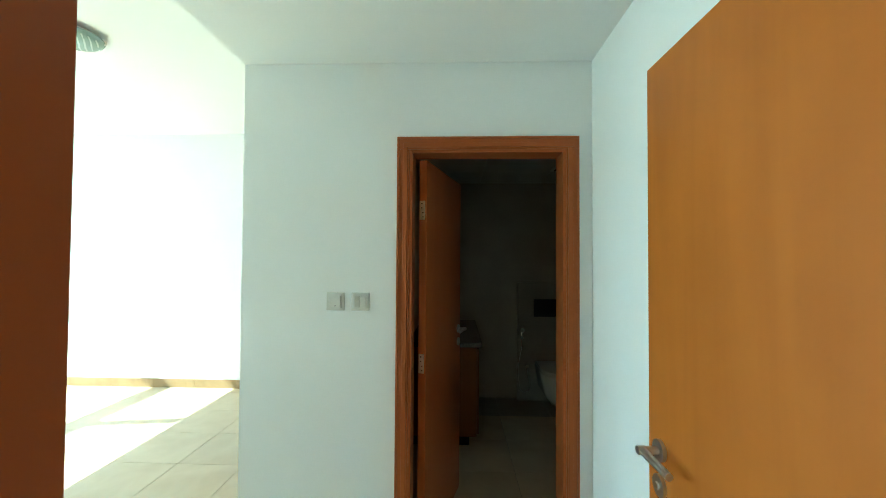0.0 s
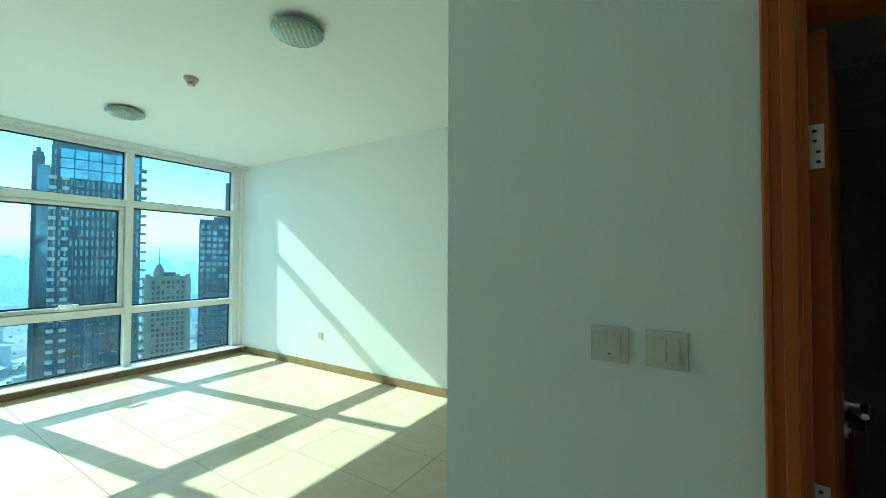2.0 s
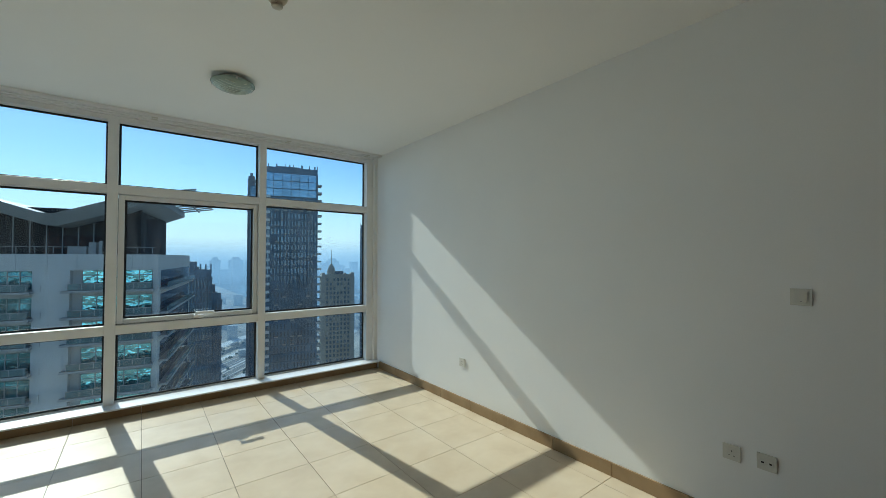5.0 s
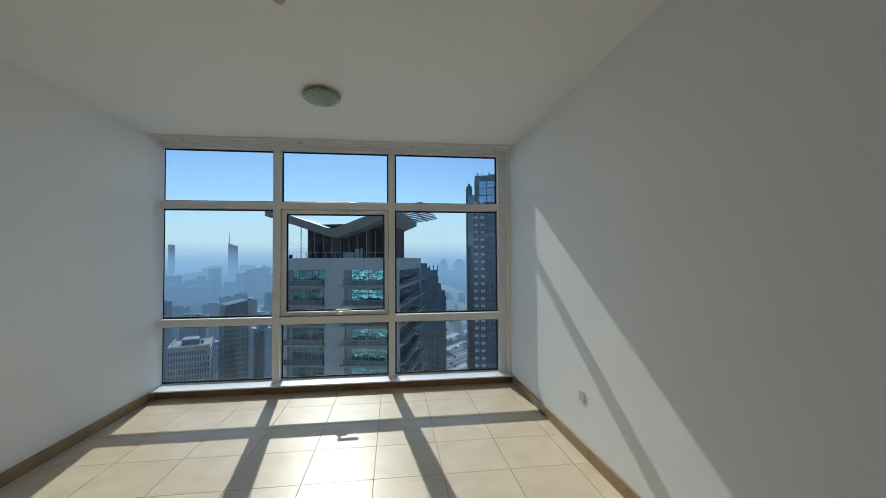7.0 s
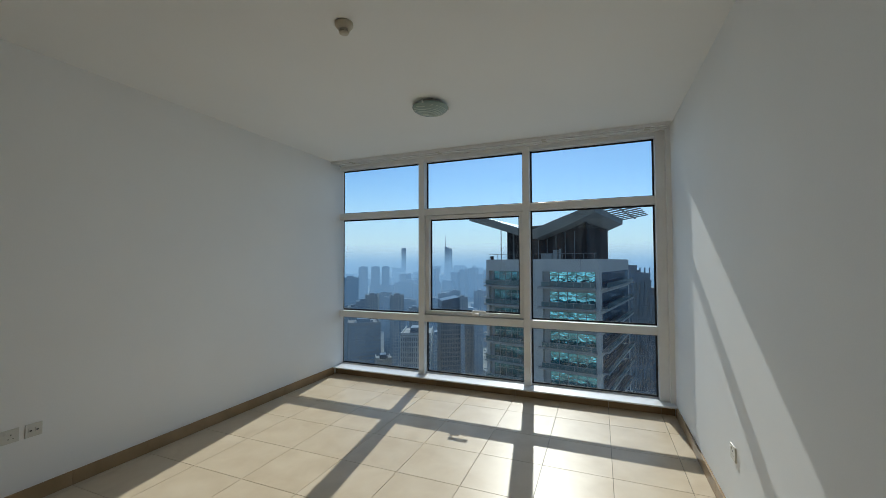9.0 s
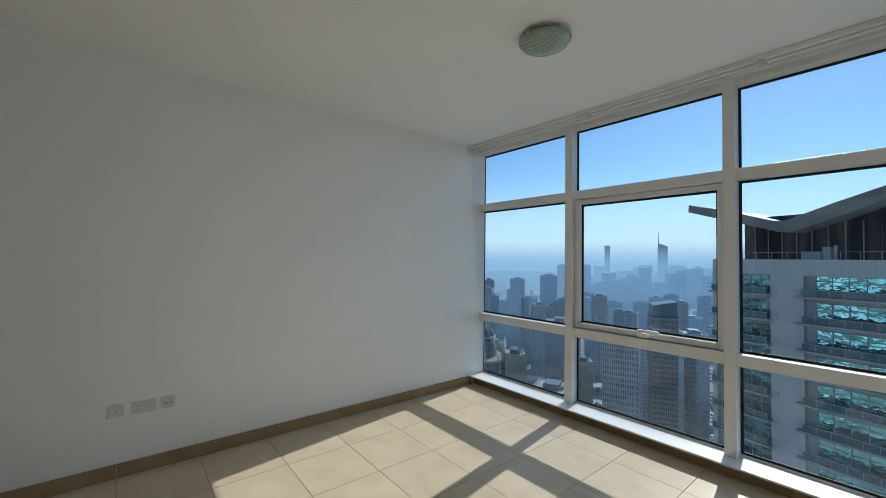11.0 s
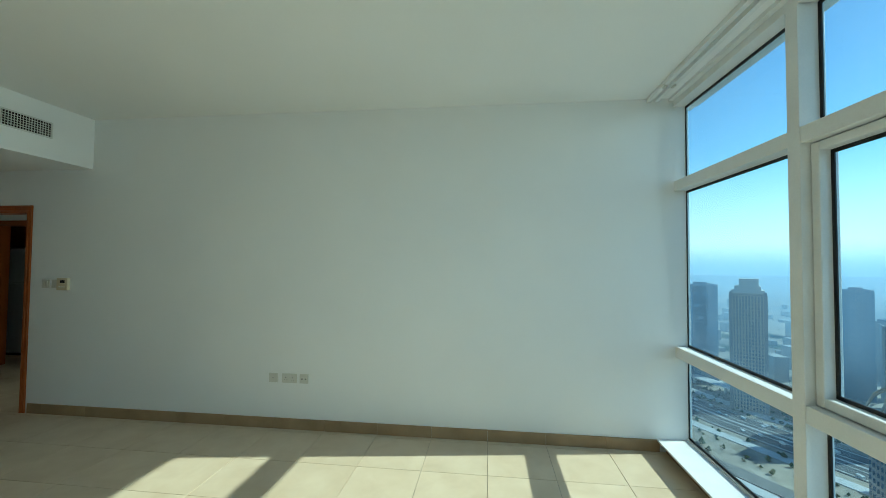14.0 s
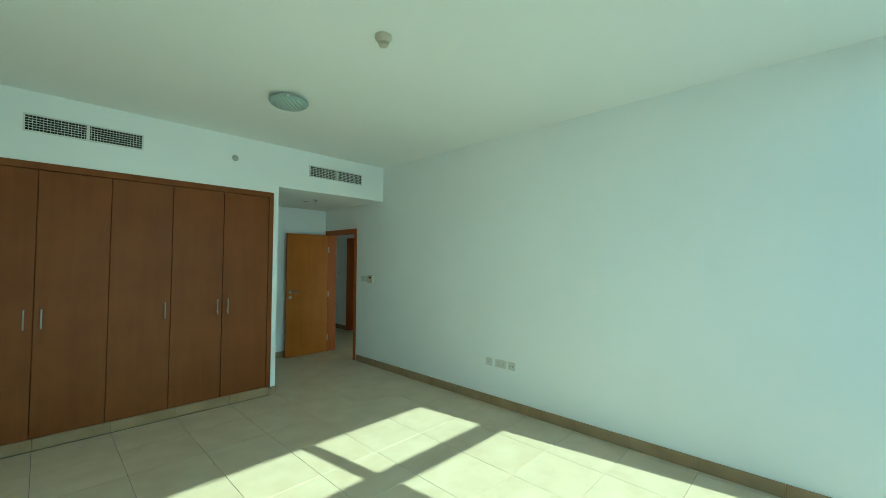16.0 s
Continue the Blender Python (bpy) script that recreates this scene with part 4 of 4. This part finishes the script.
bulk("bay_balconies", [(x, x + 1.5, -0.9, 0, hB - 14 - k * 3.3, hB - 13.5 - k * 3.3) for k in range(44) for x in [-wB / 2 + 6 + q * 3.1 for q in range(5)] if speck.random() < 0.3], C["slab"], tb)["kind"] = "stuff"
bulk("glass_ribs", [(-wB / 2 + 5.2 + q * 1.55, -wB / 2 + 5.32 + q * 1.55, -0.55, 0, hB - 60, hB - 1) for q in range(11)], C["glassblue"], tb)["kind"] = "stuff"
bulk("crown_glazing", [(-wB / 2 + 2.0 + q * 3.4, -wB / 2 + 5.1 + q * 3.4, -0.75, -0.2, hB - 4.6 - r * 3.3, hB - 1.6 - r * 3.3) for q in range(6) for r in range(3)], C["skyglass"], tb)
bulk("corner_shaft", [(-wB / 2 - 3.6, -wB / 2 - 0.8, 3, 12, 0, hB - 7)], C["navy"], tb)
bulk("roof_posts", [(-wB / 2 + 1 + k * 5.1, -wB / 2 + 1.5 + k * 5.1, 1, 1.6, hB, hB + 2.6) for k in range(5)], C["darkbody"], tb)

tower(2.6, 6.6, 118.0, -0.036, "stepped tower with mirrored dark glazing", C["darkbody"], C["darkbody"], C["navy"], 8, 3.3, 16, 13, style="glass")
tower(6.6, 7.7, 122.0, -0.088, "lower wing of a dark glazed tower", C["darkbody"], C["darkbody"], C["navy"], 8, 3.3, 16, 3)
tc = tower(25.7, 31.0, 240.0, 0.078, "dark glass tower with small balconies", C["darkbody"], C["darkbody"], C["navy"], 0, 3.3, 22, 8, style="glass")
tower(28.6, 31.5, 420.0, 0.165, "pale blue tower behind with a mast", C["slate"], C["slate"], C["slate"], 0, 3.6, 22, 4)
tower(20.4, 24.8, 300.0, -0.045, "pale beige tower with a small domed mast", C["beige"], C["cream"], C["pane2"], 6, 3.3, 20, 9, crown="dome", style="stripes")
tower(10.9, 11.7, 230.0, 0.185, "thin pale blue glass tower", C["slate"], C["slate"], C["slate"], 0, 4, 8, 3)
tower(-22.1, -19.2, 300.0, -0.125, "grey glass tower with a slanted top", C["pane2"], C["slab"], C["pane2"], 10, 3.4, 18, 12, crown="taper")
tower(-28.0, -23.6, 250.0, -0.186, "beige apartment block with dark windows", C["beige"], C["concrete"], C["pane2"], -6, 3.3, 26, 16)
tower(-35.4, -30.9, 350.0, -0.155, "brown stone block with stepped roof", C["brown"], C["brown"], C["pane2"], 5, 3.4, 26, 15, style="grid")
tower(-37.7, -32.4, 215.0, -0.33, "cream apartment block with roof railings", C["cream"], C["cream"], C["pane2"], -12, 3.2, 24, 19, style="stripes")
tower(-41.0, -38.2, 250.0, -0.245, "cream apartment block with white balconies", C["cream"], C["cream"], C["pane2"], 6, 3.2, 20, 13, style="stripes")
tower(-43.6, -41.4, 300.0, -0.22, "plain cream apartment block", C["cream"], C["cream"], C["pane2"], 0, 3.2, 20, 10, style="stripes")
tower(-31.5, -29.3, 270.0, -0.25, "white striped apartment slab", C["band2"], C["band2"], C["pane2"], 4, 3.2, 16, 10, style="stripes")
tower(-24.0, -20.5, 380.0, -0.19, "low pale apartment block", C["band2"], C["band2"], C["pane2"], 4, 3.2, 20, 15)
tower(-18.6, -16.0, 330.0, -0.16, "pale block with a slanted glass roof", C["concrete"], C["slab"], C["pane2"], 12, 3.3, 20, 12)
tower(-60.0, -56.6, 480.0, -0.062, "grey tower with a stepped pale crown", C["greyrender"], C["cream"], C["glassblue"], 0, 3.4, 26, 12, crown="steps", style="stripes")
tower(-54.6, -52.2, 560.0, -0.058, "grey tower with a stepped pale crown", C["greyrender"], C["cream"], C["glassblue"], 0, 3.4, 26, 12, crown="steps", style="stripes")
tower(-64.6, -61.2, 560.0, -0.046, "dark blue twin tower slab", C["slate"], C["slate"], C["glassblue"], 0, 3.6, 30, 7, style="glass")
tower(-68.0, -64.9, 600.0, -0.036, "dark blue tower with a pointed cap", C["slate"], C["slate"], C["glassblue"], 0, 3.6, 30, 7, crown="dome", style="glass")
tower(-51.0, -48.5, 600.0, -0.046, "slate blue slab tower", C["slate"], C["slate"], C["glassblue"], 0, 3.6, 30, 6, style="glass")
tower(-46.8, -44.5, 620.0, -0.033, "blue glass tower with a horned top", C["glassblue"], C["slate"], C["glassblue"], 0, 3.6, 26, 6, style="glass")
tower(-44.4, -42.9, 520.0, -0.055, "banded blue glass tower", C["glassblue"], C["greyrender"], C["glassblue"], 0, 3.4, 20, 5, style="grid")
tower(-40.6, -38.6, 620.0, -0.05, "slate blue slab tower", C["slate"], C["slate"], C["glassblue"], 0, 3.6, 26, 6, style="glass")
tower(-36.4, -34.1, 640.0, -0.04, "slate blue slab tower", C["slate"], C["slate"], C["glassblue"], 0, 3.6, 26, 6, style="glass")
tower(-34.4, -32.4, 520.0, -0.10, "banded grey mid-rise block", C["slate"], C["greyrender"], C["slate"], 0, 3.4, 20, 6)
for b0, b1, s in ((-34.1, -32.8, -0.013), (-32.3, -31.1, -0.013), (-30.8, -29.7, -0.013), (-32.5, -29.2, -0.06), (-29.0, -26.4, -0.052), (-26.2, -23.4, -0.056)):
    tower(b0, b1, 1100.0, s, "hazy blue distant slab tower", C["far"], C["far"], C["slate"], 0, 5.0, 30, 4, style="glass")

# the denser quarter between the near blocks and the skyline
block_rng = random.Random(11)
for k in range(34):
    b0 = -49 + k * 1.05 + block_rng.uniform(-0.5, 0.5)
    far_d = block_rng.uniform(470, 900)
    tower(b0, b0 + block_rng.uniform(1.2, 2.4), far_d, -block_rng.uniform(0.075, 0.125), "hazy grey blue mid-rise city block", C["greyrender"], C["cream"], C["slate"], block_rng.uniform(-15, 15), 3.8, 24, 5, "mid-rise blocks", style="stripes")

# ribbed dome building
db = thing("domed_building", (*aim(-45.0, 260), GROUND), "cream round building under a ribbed pointed crown", "building", rz=45.0)
zb = EYE.z - 260 * 0.245 - GROUND
part("drum", bm_lathe(bmesh.new(), [(17.5, 0), (17.5, zb), (16.0, zb + 0.5)], 32), C["greyrender"], db)
part("drum_cornice", bm_lathe(bmesh.new(), [(18.4, zb - 1.0), (18.6, zb), (17.6, zb + 0.6)], 32), C["cream"], db)
part("upper_drum", bm_lathe(bmesh.new(), [(11.5, zb + 0.3), (11.5, zb + 13.5), (10.5, zb + 14)], 24), C["greyrender"], db)
for k in range(12):
    a = 2 * math.pi * (k + 0.5) / 12
    bm = bmesh.new()
    for tier in ([(19.2, -9), (18.6, 0), (16.0, 6), (12.0, 10)], [(11.8, 9), (10.6, 14), (7.2, 19), (3.2, 23), (0.5, 27)]):
        for (r0, z0), (r1, z1) in zip(tier, tier[1:]):
            bm_rod(bm, (r0 * math.cos(a), r0 * math.sin(a), zb + z0), (r1 * math.cos(a), r1 * math.sin(a), zb + z1), 0.42, seg=6)
    part("rib", bm, C["cream"], db, "pale curved rib")
part("crown_glazing", bm_lathe(bmesh.new(), [(10.0, zb + 14), (6.6, zb + 18.7), (2.8, zb + 22.5), (0.3, zb + 26)], 24), C["pane2"], db)
for r in range(4):
    z = zb + 1.6 + r * 3.1
    bulk("upper_windows", [(x, x + 1.2, -math.sqrt(11.8 ** 2 - (x + 0.6) ** 2), -math.sqrt(11.2 ** 2 - (x + 0.6) ** 2), z, z + 1.9) for x in [-9.6 + q * 2.0 for q in range(10)]], C["darkbody"], db)
wins = []
for r in range(14):
    for q in range(26):
        wins.append((-17 + q * 1.3, -16.2 + q * 1.3, -math.sqrt(max(0.1, 17.75 ** 2 - (-16.6 + q * 1.3) ** 2)), -math.sqrt(max(0.05, 17.3 ** 2 - (-16.6 + q * 1.3) ** 2)), zb - 3 - r * 3.3, zb - 1.2 - r * 3.3))
bulk("windows", wins, C["darkbody"], db)["kind"] = "stuff"

# hazy skyline, its haze put into the far base colour
rng = random.Random(5)
sk = []
def far(b0, b1, dist, slope, z0=GROUND):
    x, y = aim((b0 + b1) / 2, dist)
    w = 2 * dist * math.tan(radians((b1 - b0) / 2))
    return (x - w / 2, x + w / 2, y, y + 40, z0, EYE.z + dist * slope)
b = -36.0
while b < 27:
    w = rng.uniform(0.5, 1.7)
    top = -0.012 + rng.uniform(-0.028, 0.008) - 0.016 * max(0, (-26 - b) / 10)
    sk.append(far(b, b + w, 2300 + rng.uniform(0, 500), top))
    if rng.random() < 0.5:
        sk.append(far(b + w * 0.25, b + w * 0.75, 2320, top + 0.006))
    b += w * rng.uniform(0.6, 1.0)
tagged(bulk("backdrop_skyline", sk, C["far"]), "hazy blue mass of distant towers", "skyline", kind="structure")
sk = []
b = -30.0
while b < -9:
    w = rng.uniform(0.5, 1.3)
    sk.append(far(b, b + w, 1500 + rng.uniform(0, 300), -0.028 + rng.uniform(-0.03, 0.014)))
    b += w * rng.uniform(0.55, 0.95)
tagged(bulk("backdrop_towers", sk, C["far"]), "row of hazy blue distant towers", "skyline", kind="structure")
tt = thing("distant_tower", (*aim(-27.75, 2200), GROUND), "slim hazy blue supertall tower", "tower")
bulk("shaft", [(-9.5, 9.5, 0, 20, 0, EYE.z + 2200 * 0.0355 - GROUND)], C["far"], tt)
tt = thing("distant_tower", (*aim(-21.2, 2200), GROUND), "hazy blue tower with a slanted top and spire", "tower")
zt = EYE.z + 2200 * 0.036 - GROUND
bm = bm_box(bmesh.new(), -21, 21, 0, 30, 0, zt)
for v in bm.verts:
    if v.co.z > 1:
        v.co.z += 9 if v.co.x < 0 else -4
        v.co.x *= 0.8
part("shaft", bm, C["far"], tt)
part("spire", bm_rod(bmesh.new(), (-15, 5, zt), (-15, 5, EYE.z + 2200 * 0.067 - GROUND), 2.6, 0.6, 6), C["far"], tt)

# glowing see-through sheets that stand in for haze between the quarters of the city
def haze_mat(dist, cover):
    m = bpy.data.materials.new("haze_glow")
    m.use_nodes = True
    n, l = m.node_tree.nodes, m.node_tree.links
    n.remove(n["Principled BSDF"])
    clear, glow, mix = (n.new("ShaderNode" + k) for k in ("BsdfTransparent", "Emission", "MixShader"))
    # the haze tone is emitted by the sheet, paler beyond 900 m
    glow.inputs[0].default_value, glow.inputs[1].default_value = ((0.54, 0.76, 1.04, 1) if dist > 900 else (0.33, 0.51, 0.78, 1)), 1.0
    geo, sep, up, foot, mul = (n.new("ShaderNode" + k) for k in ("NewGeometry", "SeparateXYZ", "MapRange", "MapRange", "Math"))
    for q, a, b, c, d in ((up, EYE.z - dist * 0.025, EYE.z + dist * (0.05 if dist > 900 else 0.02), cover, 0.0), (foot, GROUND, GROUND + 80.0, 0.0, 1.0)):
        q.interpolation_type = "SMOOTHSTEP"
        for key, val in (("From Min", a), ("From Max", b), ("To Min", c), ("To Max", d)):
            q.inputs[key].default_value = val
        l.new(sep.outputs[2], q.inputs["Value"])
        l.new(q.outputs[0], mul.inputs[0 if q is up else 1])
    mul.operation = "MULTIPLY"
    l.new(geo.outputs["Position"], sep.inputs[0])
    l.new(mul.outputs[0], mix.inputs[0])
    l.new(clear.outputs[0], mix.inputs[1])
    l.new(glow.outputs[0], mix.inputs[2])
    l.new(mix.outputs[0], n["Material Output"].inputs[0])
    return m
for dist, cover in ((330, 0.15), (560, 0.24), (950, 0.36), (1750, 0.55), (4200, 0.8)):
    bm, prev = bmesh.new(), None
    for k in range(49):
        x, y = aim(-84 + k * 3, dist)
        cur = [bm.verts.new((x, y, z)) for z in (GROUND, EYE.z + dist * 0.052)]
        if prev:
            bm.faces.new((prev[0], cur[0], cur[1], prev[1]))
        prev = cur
    tagged(part("backdrop_haze", bm, haze_mat(dist, cover)), "thin glowing bluish sheet standing in for haze over the city", "haze", kind="structure")

# ground, roads, low blocks
gm = bmesh.new()
bmesh.ops.create_grid(gm, x_segments=8, y_segments=8, size=5200, matrix=Matrix.Translation((0, 3000, GROUND)))
tagged(part("ground", gm, C["sand"]), "sandy city ground reaching the horizon", "ground", kind="structure")
def road(name, pts, w, z, m, label, category, kerb=0.0):
    bm, prev = bmesh.new(), None
    for i, p in enumerate(pts):
        a, c = Vector(pts[max(0, i - 1)]), Vector(pts[min(len(pts) - 1, i + 1)])
        nrm = Vector((-(c - a).y, (c - a).x)).normalized() * w / 2
        cur = [bm.verts.new((p[0] + s * nrm.x, p[1] + s * nrm.y, z + dz)) for s, dz in ((-1, -0.6), (-1, 0), (1, 0), (1, -0.6))]
        if prev:
            for k in range(3):
                bm.faces.new((prev[k], prev[k + 1], cur[k + 1], cur[k]))
        prev = cur
    bmesh.ops.recalc_face_normals(bm, faces=bm.faces)
    return tagged(part(name, bm, m), label, category, kind="structure")
hw = [(-900, 60), (-600, 130), (-380, 215), (-180, 330), (60, 520), (300, 800)]
road("road_1", hw, 46, GROUND + 0.4, C["asphalt"], "wide grey multi-lane highway", "road")
road("road_2", [(x - 40, y + 55) for x, y in hw], 16, GROUND + 9, C["concrete"], "raised concrete viaduct beside the highway", "road")
road("road_3", [(-360, 120), (-250, 190), (-150, 215), (-60, 200), (40, 190)], 14, GROUND + 0.7, C["asphalt"], "curving grey slip road", "road")
for k, m in enumerate((1, 2, 3)):
    x, y = aim(-60 + k * 6, 760 + 60 * k)
    road("planting_strip", [(x - 260, y - 60), (x, y + 40), (x + 200, y + 190)], 40, GROUND + 0.5 + 0.1 * k, C["green"], "dull green planting beside the highway", "planting")
bulk("bridge_piers", [(x - 41, x - 39, y + 54, y + 56, GROUND, GROUND + 8.5) for x, y in [(hw[i][0] + (hw[i + 1][0] - hw[i][0]) * s / 6, hw[i][1] + (hw[i + 1][1] - hw[i][1]) * s / 6) for i in range(5) for s in range(6)]], C["concrete"])
tagged(bpy.data.objects["bridge_piers"], "concrete piers under the raised viaduct", "piers", kind="stuff")
lo = []
for k in range(420):
    bb, dd = rng.uniform(-70, 32), rng.uniform(300, 1700)
    x, y = aim(bb, dd)
    s = rng.uniform(4, 12)
    if abs(bb + 60) < 12 and dd < 620:
        continue
    lo.append((x - s, x + s, y - s * 0.7, y + s * 0.7, GROUND, GROUND + rng.choice((6, 9, 12, 18, 30))))
tagged(bulk("low_blocks", lo, C["beige"]), "scattered low sandy buildings far below", "buildings", kind="stuff")
def spread(pts, s):
    k = min(int(s * (len(pts) - 1)), len(pts) - 2)
    u = s * (len(pts) - 1) - k
    return Vector(pts[k]) * (1 - u) + Vector(pts[k + 1]) * u
for off in (-19, -7, 0, 7, 19):
    lane = [(x + off * 0.45, y - off) for x, y in hw]
    road("lane_line", lane, 0.9 if off else 3.0, GROUND + 0.55, C["pale"] if off else C["concrete"], "pale line along the highway", "road marking")
for off, wide in ((34, 10), (-36, 12), (92, 9), (-80, 9)):
    road("road_side", [(x + off * 0.45, y - off) for x, y in hw], wide, GROUND + 0.45, C["concrete"], "pale service road beside the highway", "road")
def clump(bm, x, y, r):
    pts = [bm.verts.new((x + r * rng.uniform(0.6, 1.2) * math.cos(a), y + r * rng.uniform(0.6, 1.2) * math.sin(a), GROUND + r * rng.uniform(0.3, 0.8))) for a in [k * math.pi / 3 for k in range(6)]]
    tip = bm.verts.new((x, y, GROUND + r * rng.uniform(1.2, 1.9)))
    foot = bm.verts.new((x, y, GROUND))
    for p, q in zip(pts, pts[1:] + pts[:1]):
        bm.faces.new((p, q, tip))
        bm.faces.new((q, p, foot))
bm = bmesh.new()
for k in range(1500):
    if k < 800:
        p = spread(hw, rng.random())
        off = rng.choice((-30, -28, 27, 46, 60, -52, -66)) + rng.uniform(-5, 5)
        x, y = p.x + off * 0.45, p.y - off
    else:
        x, y = aim(rng.uniform(-70, 25), rng.uniform(180, 1300))
    clump(bm, x, y, rng.uniform(1.2, 2.8))
tagged(part("roadside_trees", bm, C["green"]), "dark green trees far below beside the roads", "trees", kind="stuff")
cars = []
for k in range(130):
    i, s, off = rng.randrange(0, 4), rng.random(), rng.choice((-18, -14, -10, -6, 5, 9, 13, 17))
    x, y = hw[i][0] + (hw[i + 1][0] - hw[i][0]) * s + off * 0.5, hw[i][1] + (hw[i + 1][1] - hw[i][1]) * s - off
    cars.append((x - 2.2, x + 2.2, y - 1, y + 1, GROUND + 0.45, GROUND + 1.8))
tagged(bulk("traffic", cars, C["white"]), "tiny pale cars on the far highway", "cars", kind="stuff")
tagged(bulk("water", [(300, 2600, 900, 4200, GROUND - 1, GROUND + 0.3)], C["water"]), "pale hazy sea inlet", "water", kind="structure")

# ---- tiled floors and skirtings ----
GX, GYT, ST = 0.06, -0.43, 0.4975
GAP = 0.0016
tile_cache = {}
def tile_piece(w, h, t, m, name):
    key = (round(w, 3), round(h, 3), t, name)
    if key not in tile_cache:
        bm = bm_box(bmesh.new(), -w / 2, w / 2, -h / 2, h / 2, -t, 0)
        top = [e for e in bm.edges if all(v.co.z > -1e-5 for v in e.verts)]
        bmesh.ops.bevel(bm, geom=top, offset=0.0008, segments=1, affect="EDGES")
        me = bpy.data.meshes.new(name)
        bm.to_mesh(me)
        bm.free()
        me.materials.append(m)
        tile_cache[key] = me
    return tile_cache[key]
def cuts(a, b, origin, step):
    k = math.ceil((a - origin) / step + 1e-6)
    out = [a]
    while origin + k * step < b - 1e-6:
        out.append(origin + k * step)
        k += 1
    return out + [b]
floor_ob = bpy.data.objects["floor"]
def lay(x0, x1, y0, y1, m):
    xs, ys = cuts(x0, x1, GX, 0.5), cuts(y0, y1, GYT, ST)
    for xa, xb in zip(xs, xs[1:]):
        for ya, yb in zip(ys, ys[1:]):
            if xb - xa < 0.012 or yb - ya < 0.012:
                continue
            o = new("tile", tile_piece(xb - xa - 2 * GAP, yb - ya - 2 * GAP, 0.006, m, "tile"))
            o.parent = floor_ob
            o.location = ((xa + xb) / 2, (ya + yb) / 2, 0)
lay(0.0, W, YC, 0.06, M["tile"])
lay(0.0, XB, YE, YC, M["tile"])
lay(-1.4, 0.0, -9.6, -5.3, M["tile"])
lay(-3.08, -1.4, -9.6, -7.4, M["tile"])
lay(XB, 4.05, -8.0, -6.08, M["bath_tile"])

SK = 0.098
skirts = {}
def skirting(name, a, b, normal, label, origin=GYT, step=0.4975, z1=SK):
    """Skirting tiles along a wall from a to b; normal points into the room."""
    base = thing(name, (0, 0, 0), label, "skirting", kind="structure")
    a, b, nv = Vector((*a, 0)), Vector((*b, 0)), Vector((*normal, 0))
    along = abs(b.y - a.y) > abs(b.x - a.x)
    lo, hi = (min(a.y, b.y), max(a.y, b.y)) if along else (min(a.x, b.x), max(a.x, b.x))
    cs = cuts(lo, hi, origin, step)
    for p, q in zip(cs, cs[1:]):
        if q - p < 0.01:
            continue
        t = 0.014
        if along:
            d = (min(a.x, a.x + nv.x * t), max(a.x, a.x + nv.x * t), p + 0.001, q - 0.001, 0.0005, z1)
        else:
            d = (p + 0.001, q - 0.001, min(a.y, a.y + nv.y * t), max(a.y, a.y + nv.y * t), 0.0005, z1)
        boxpart("skirting_tile", M["skirt"], base, d, 0.0015)
skirting("baseboard_west", (0, 0), (0, ENTRY[1] + 0.077), (1, 0), "brown beige stone skirting along the white wall")
skirting("baseboard_east", (W, 0), (W, YC), (-1, 0), "brown beige stone skirting along the sunlit wall")
skirting("baseboard_window", (0.015, 0.06), (W - 0.015, 0.06), (0, -1), "brown stone skirting below the window sill", GX, 0.5, 0.087)
skirting("baseboard_bath", (XB, YC + 0.014), (XB, BATH[1] + 0.077), (-1, 0), "brown beige stone skirting in the corridor")
skirting("baseboard_corner", (XB, YC), (1.627, YC), (0, 1), "short stone skirting piece at the wall corner", GX, 0.5)
skirting("baseboard_end", (0.02, YE), (XB - 0.015, YE), (0, 1), "stone skirting behind the open door", GX, 0.5)
skirting("baseboard_hall", (-1.4, -9.6), (-1.4, -8.63), (1, 0), "stone skirting in the hall")
skirting("baseboard_wardrobe", (1.63, YC - 0.03), (W - 0.015, YC - 0.03), (0, 1), "pale stone plinth below the wardrobe", GX, 0.5)
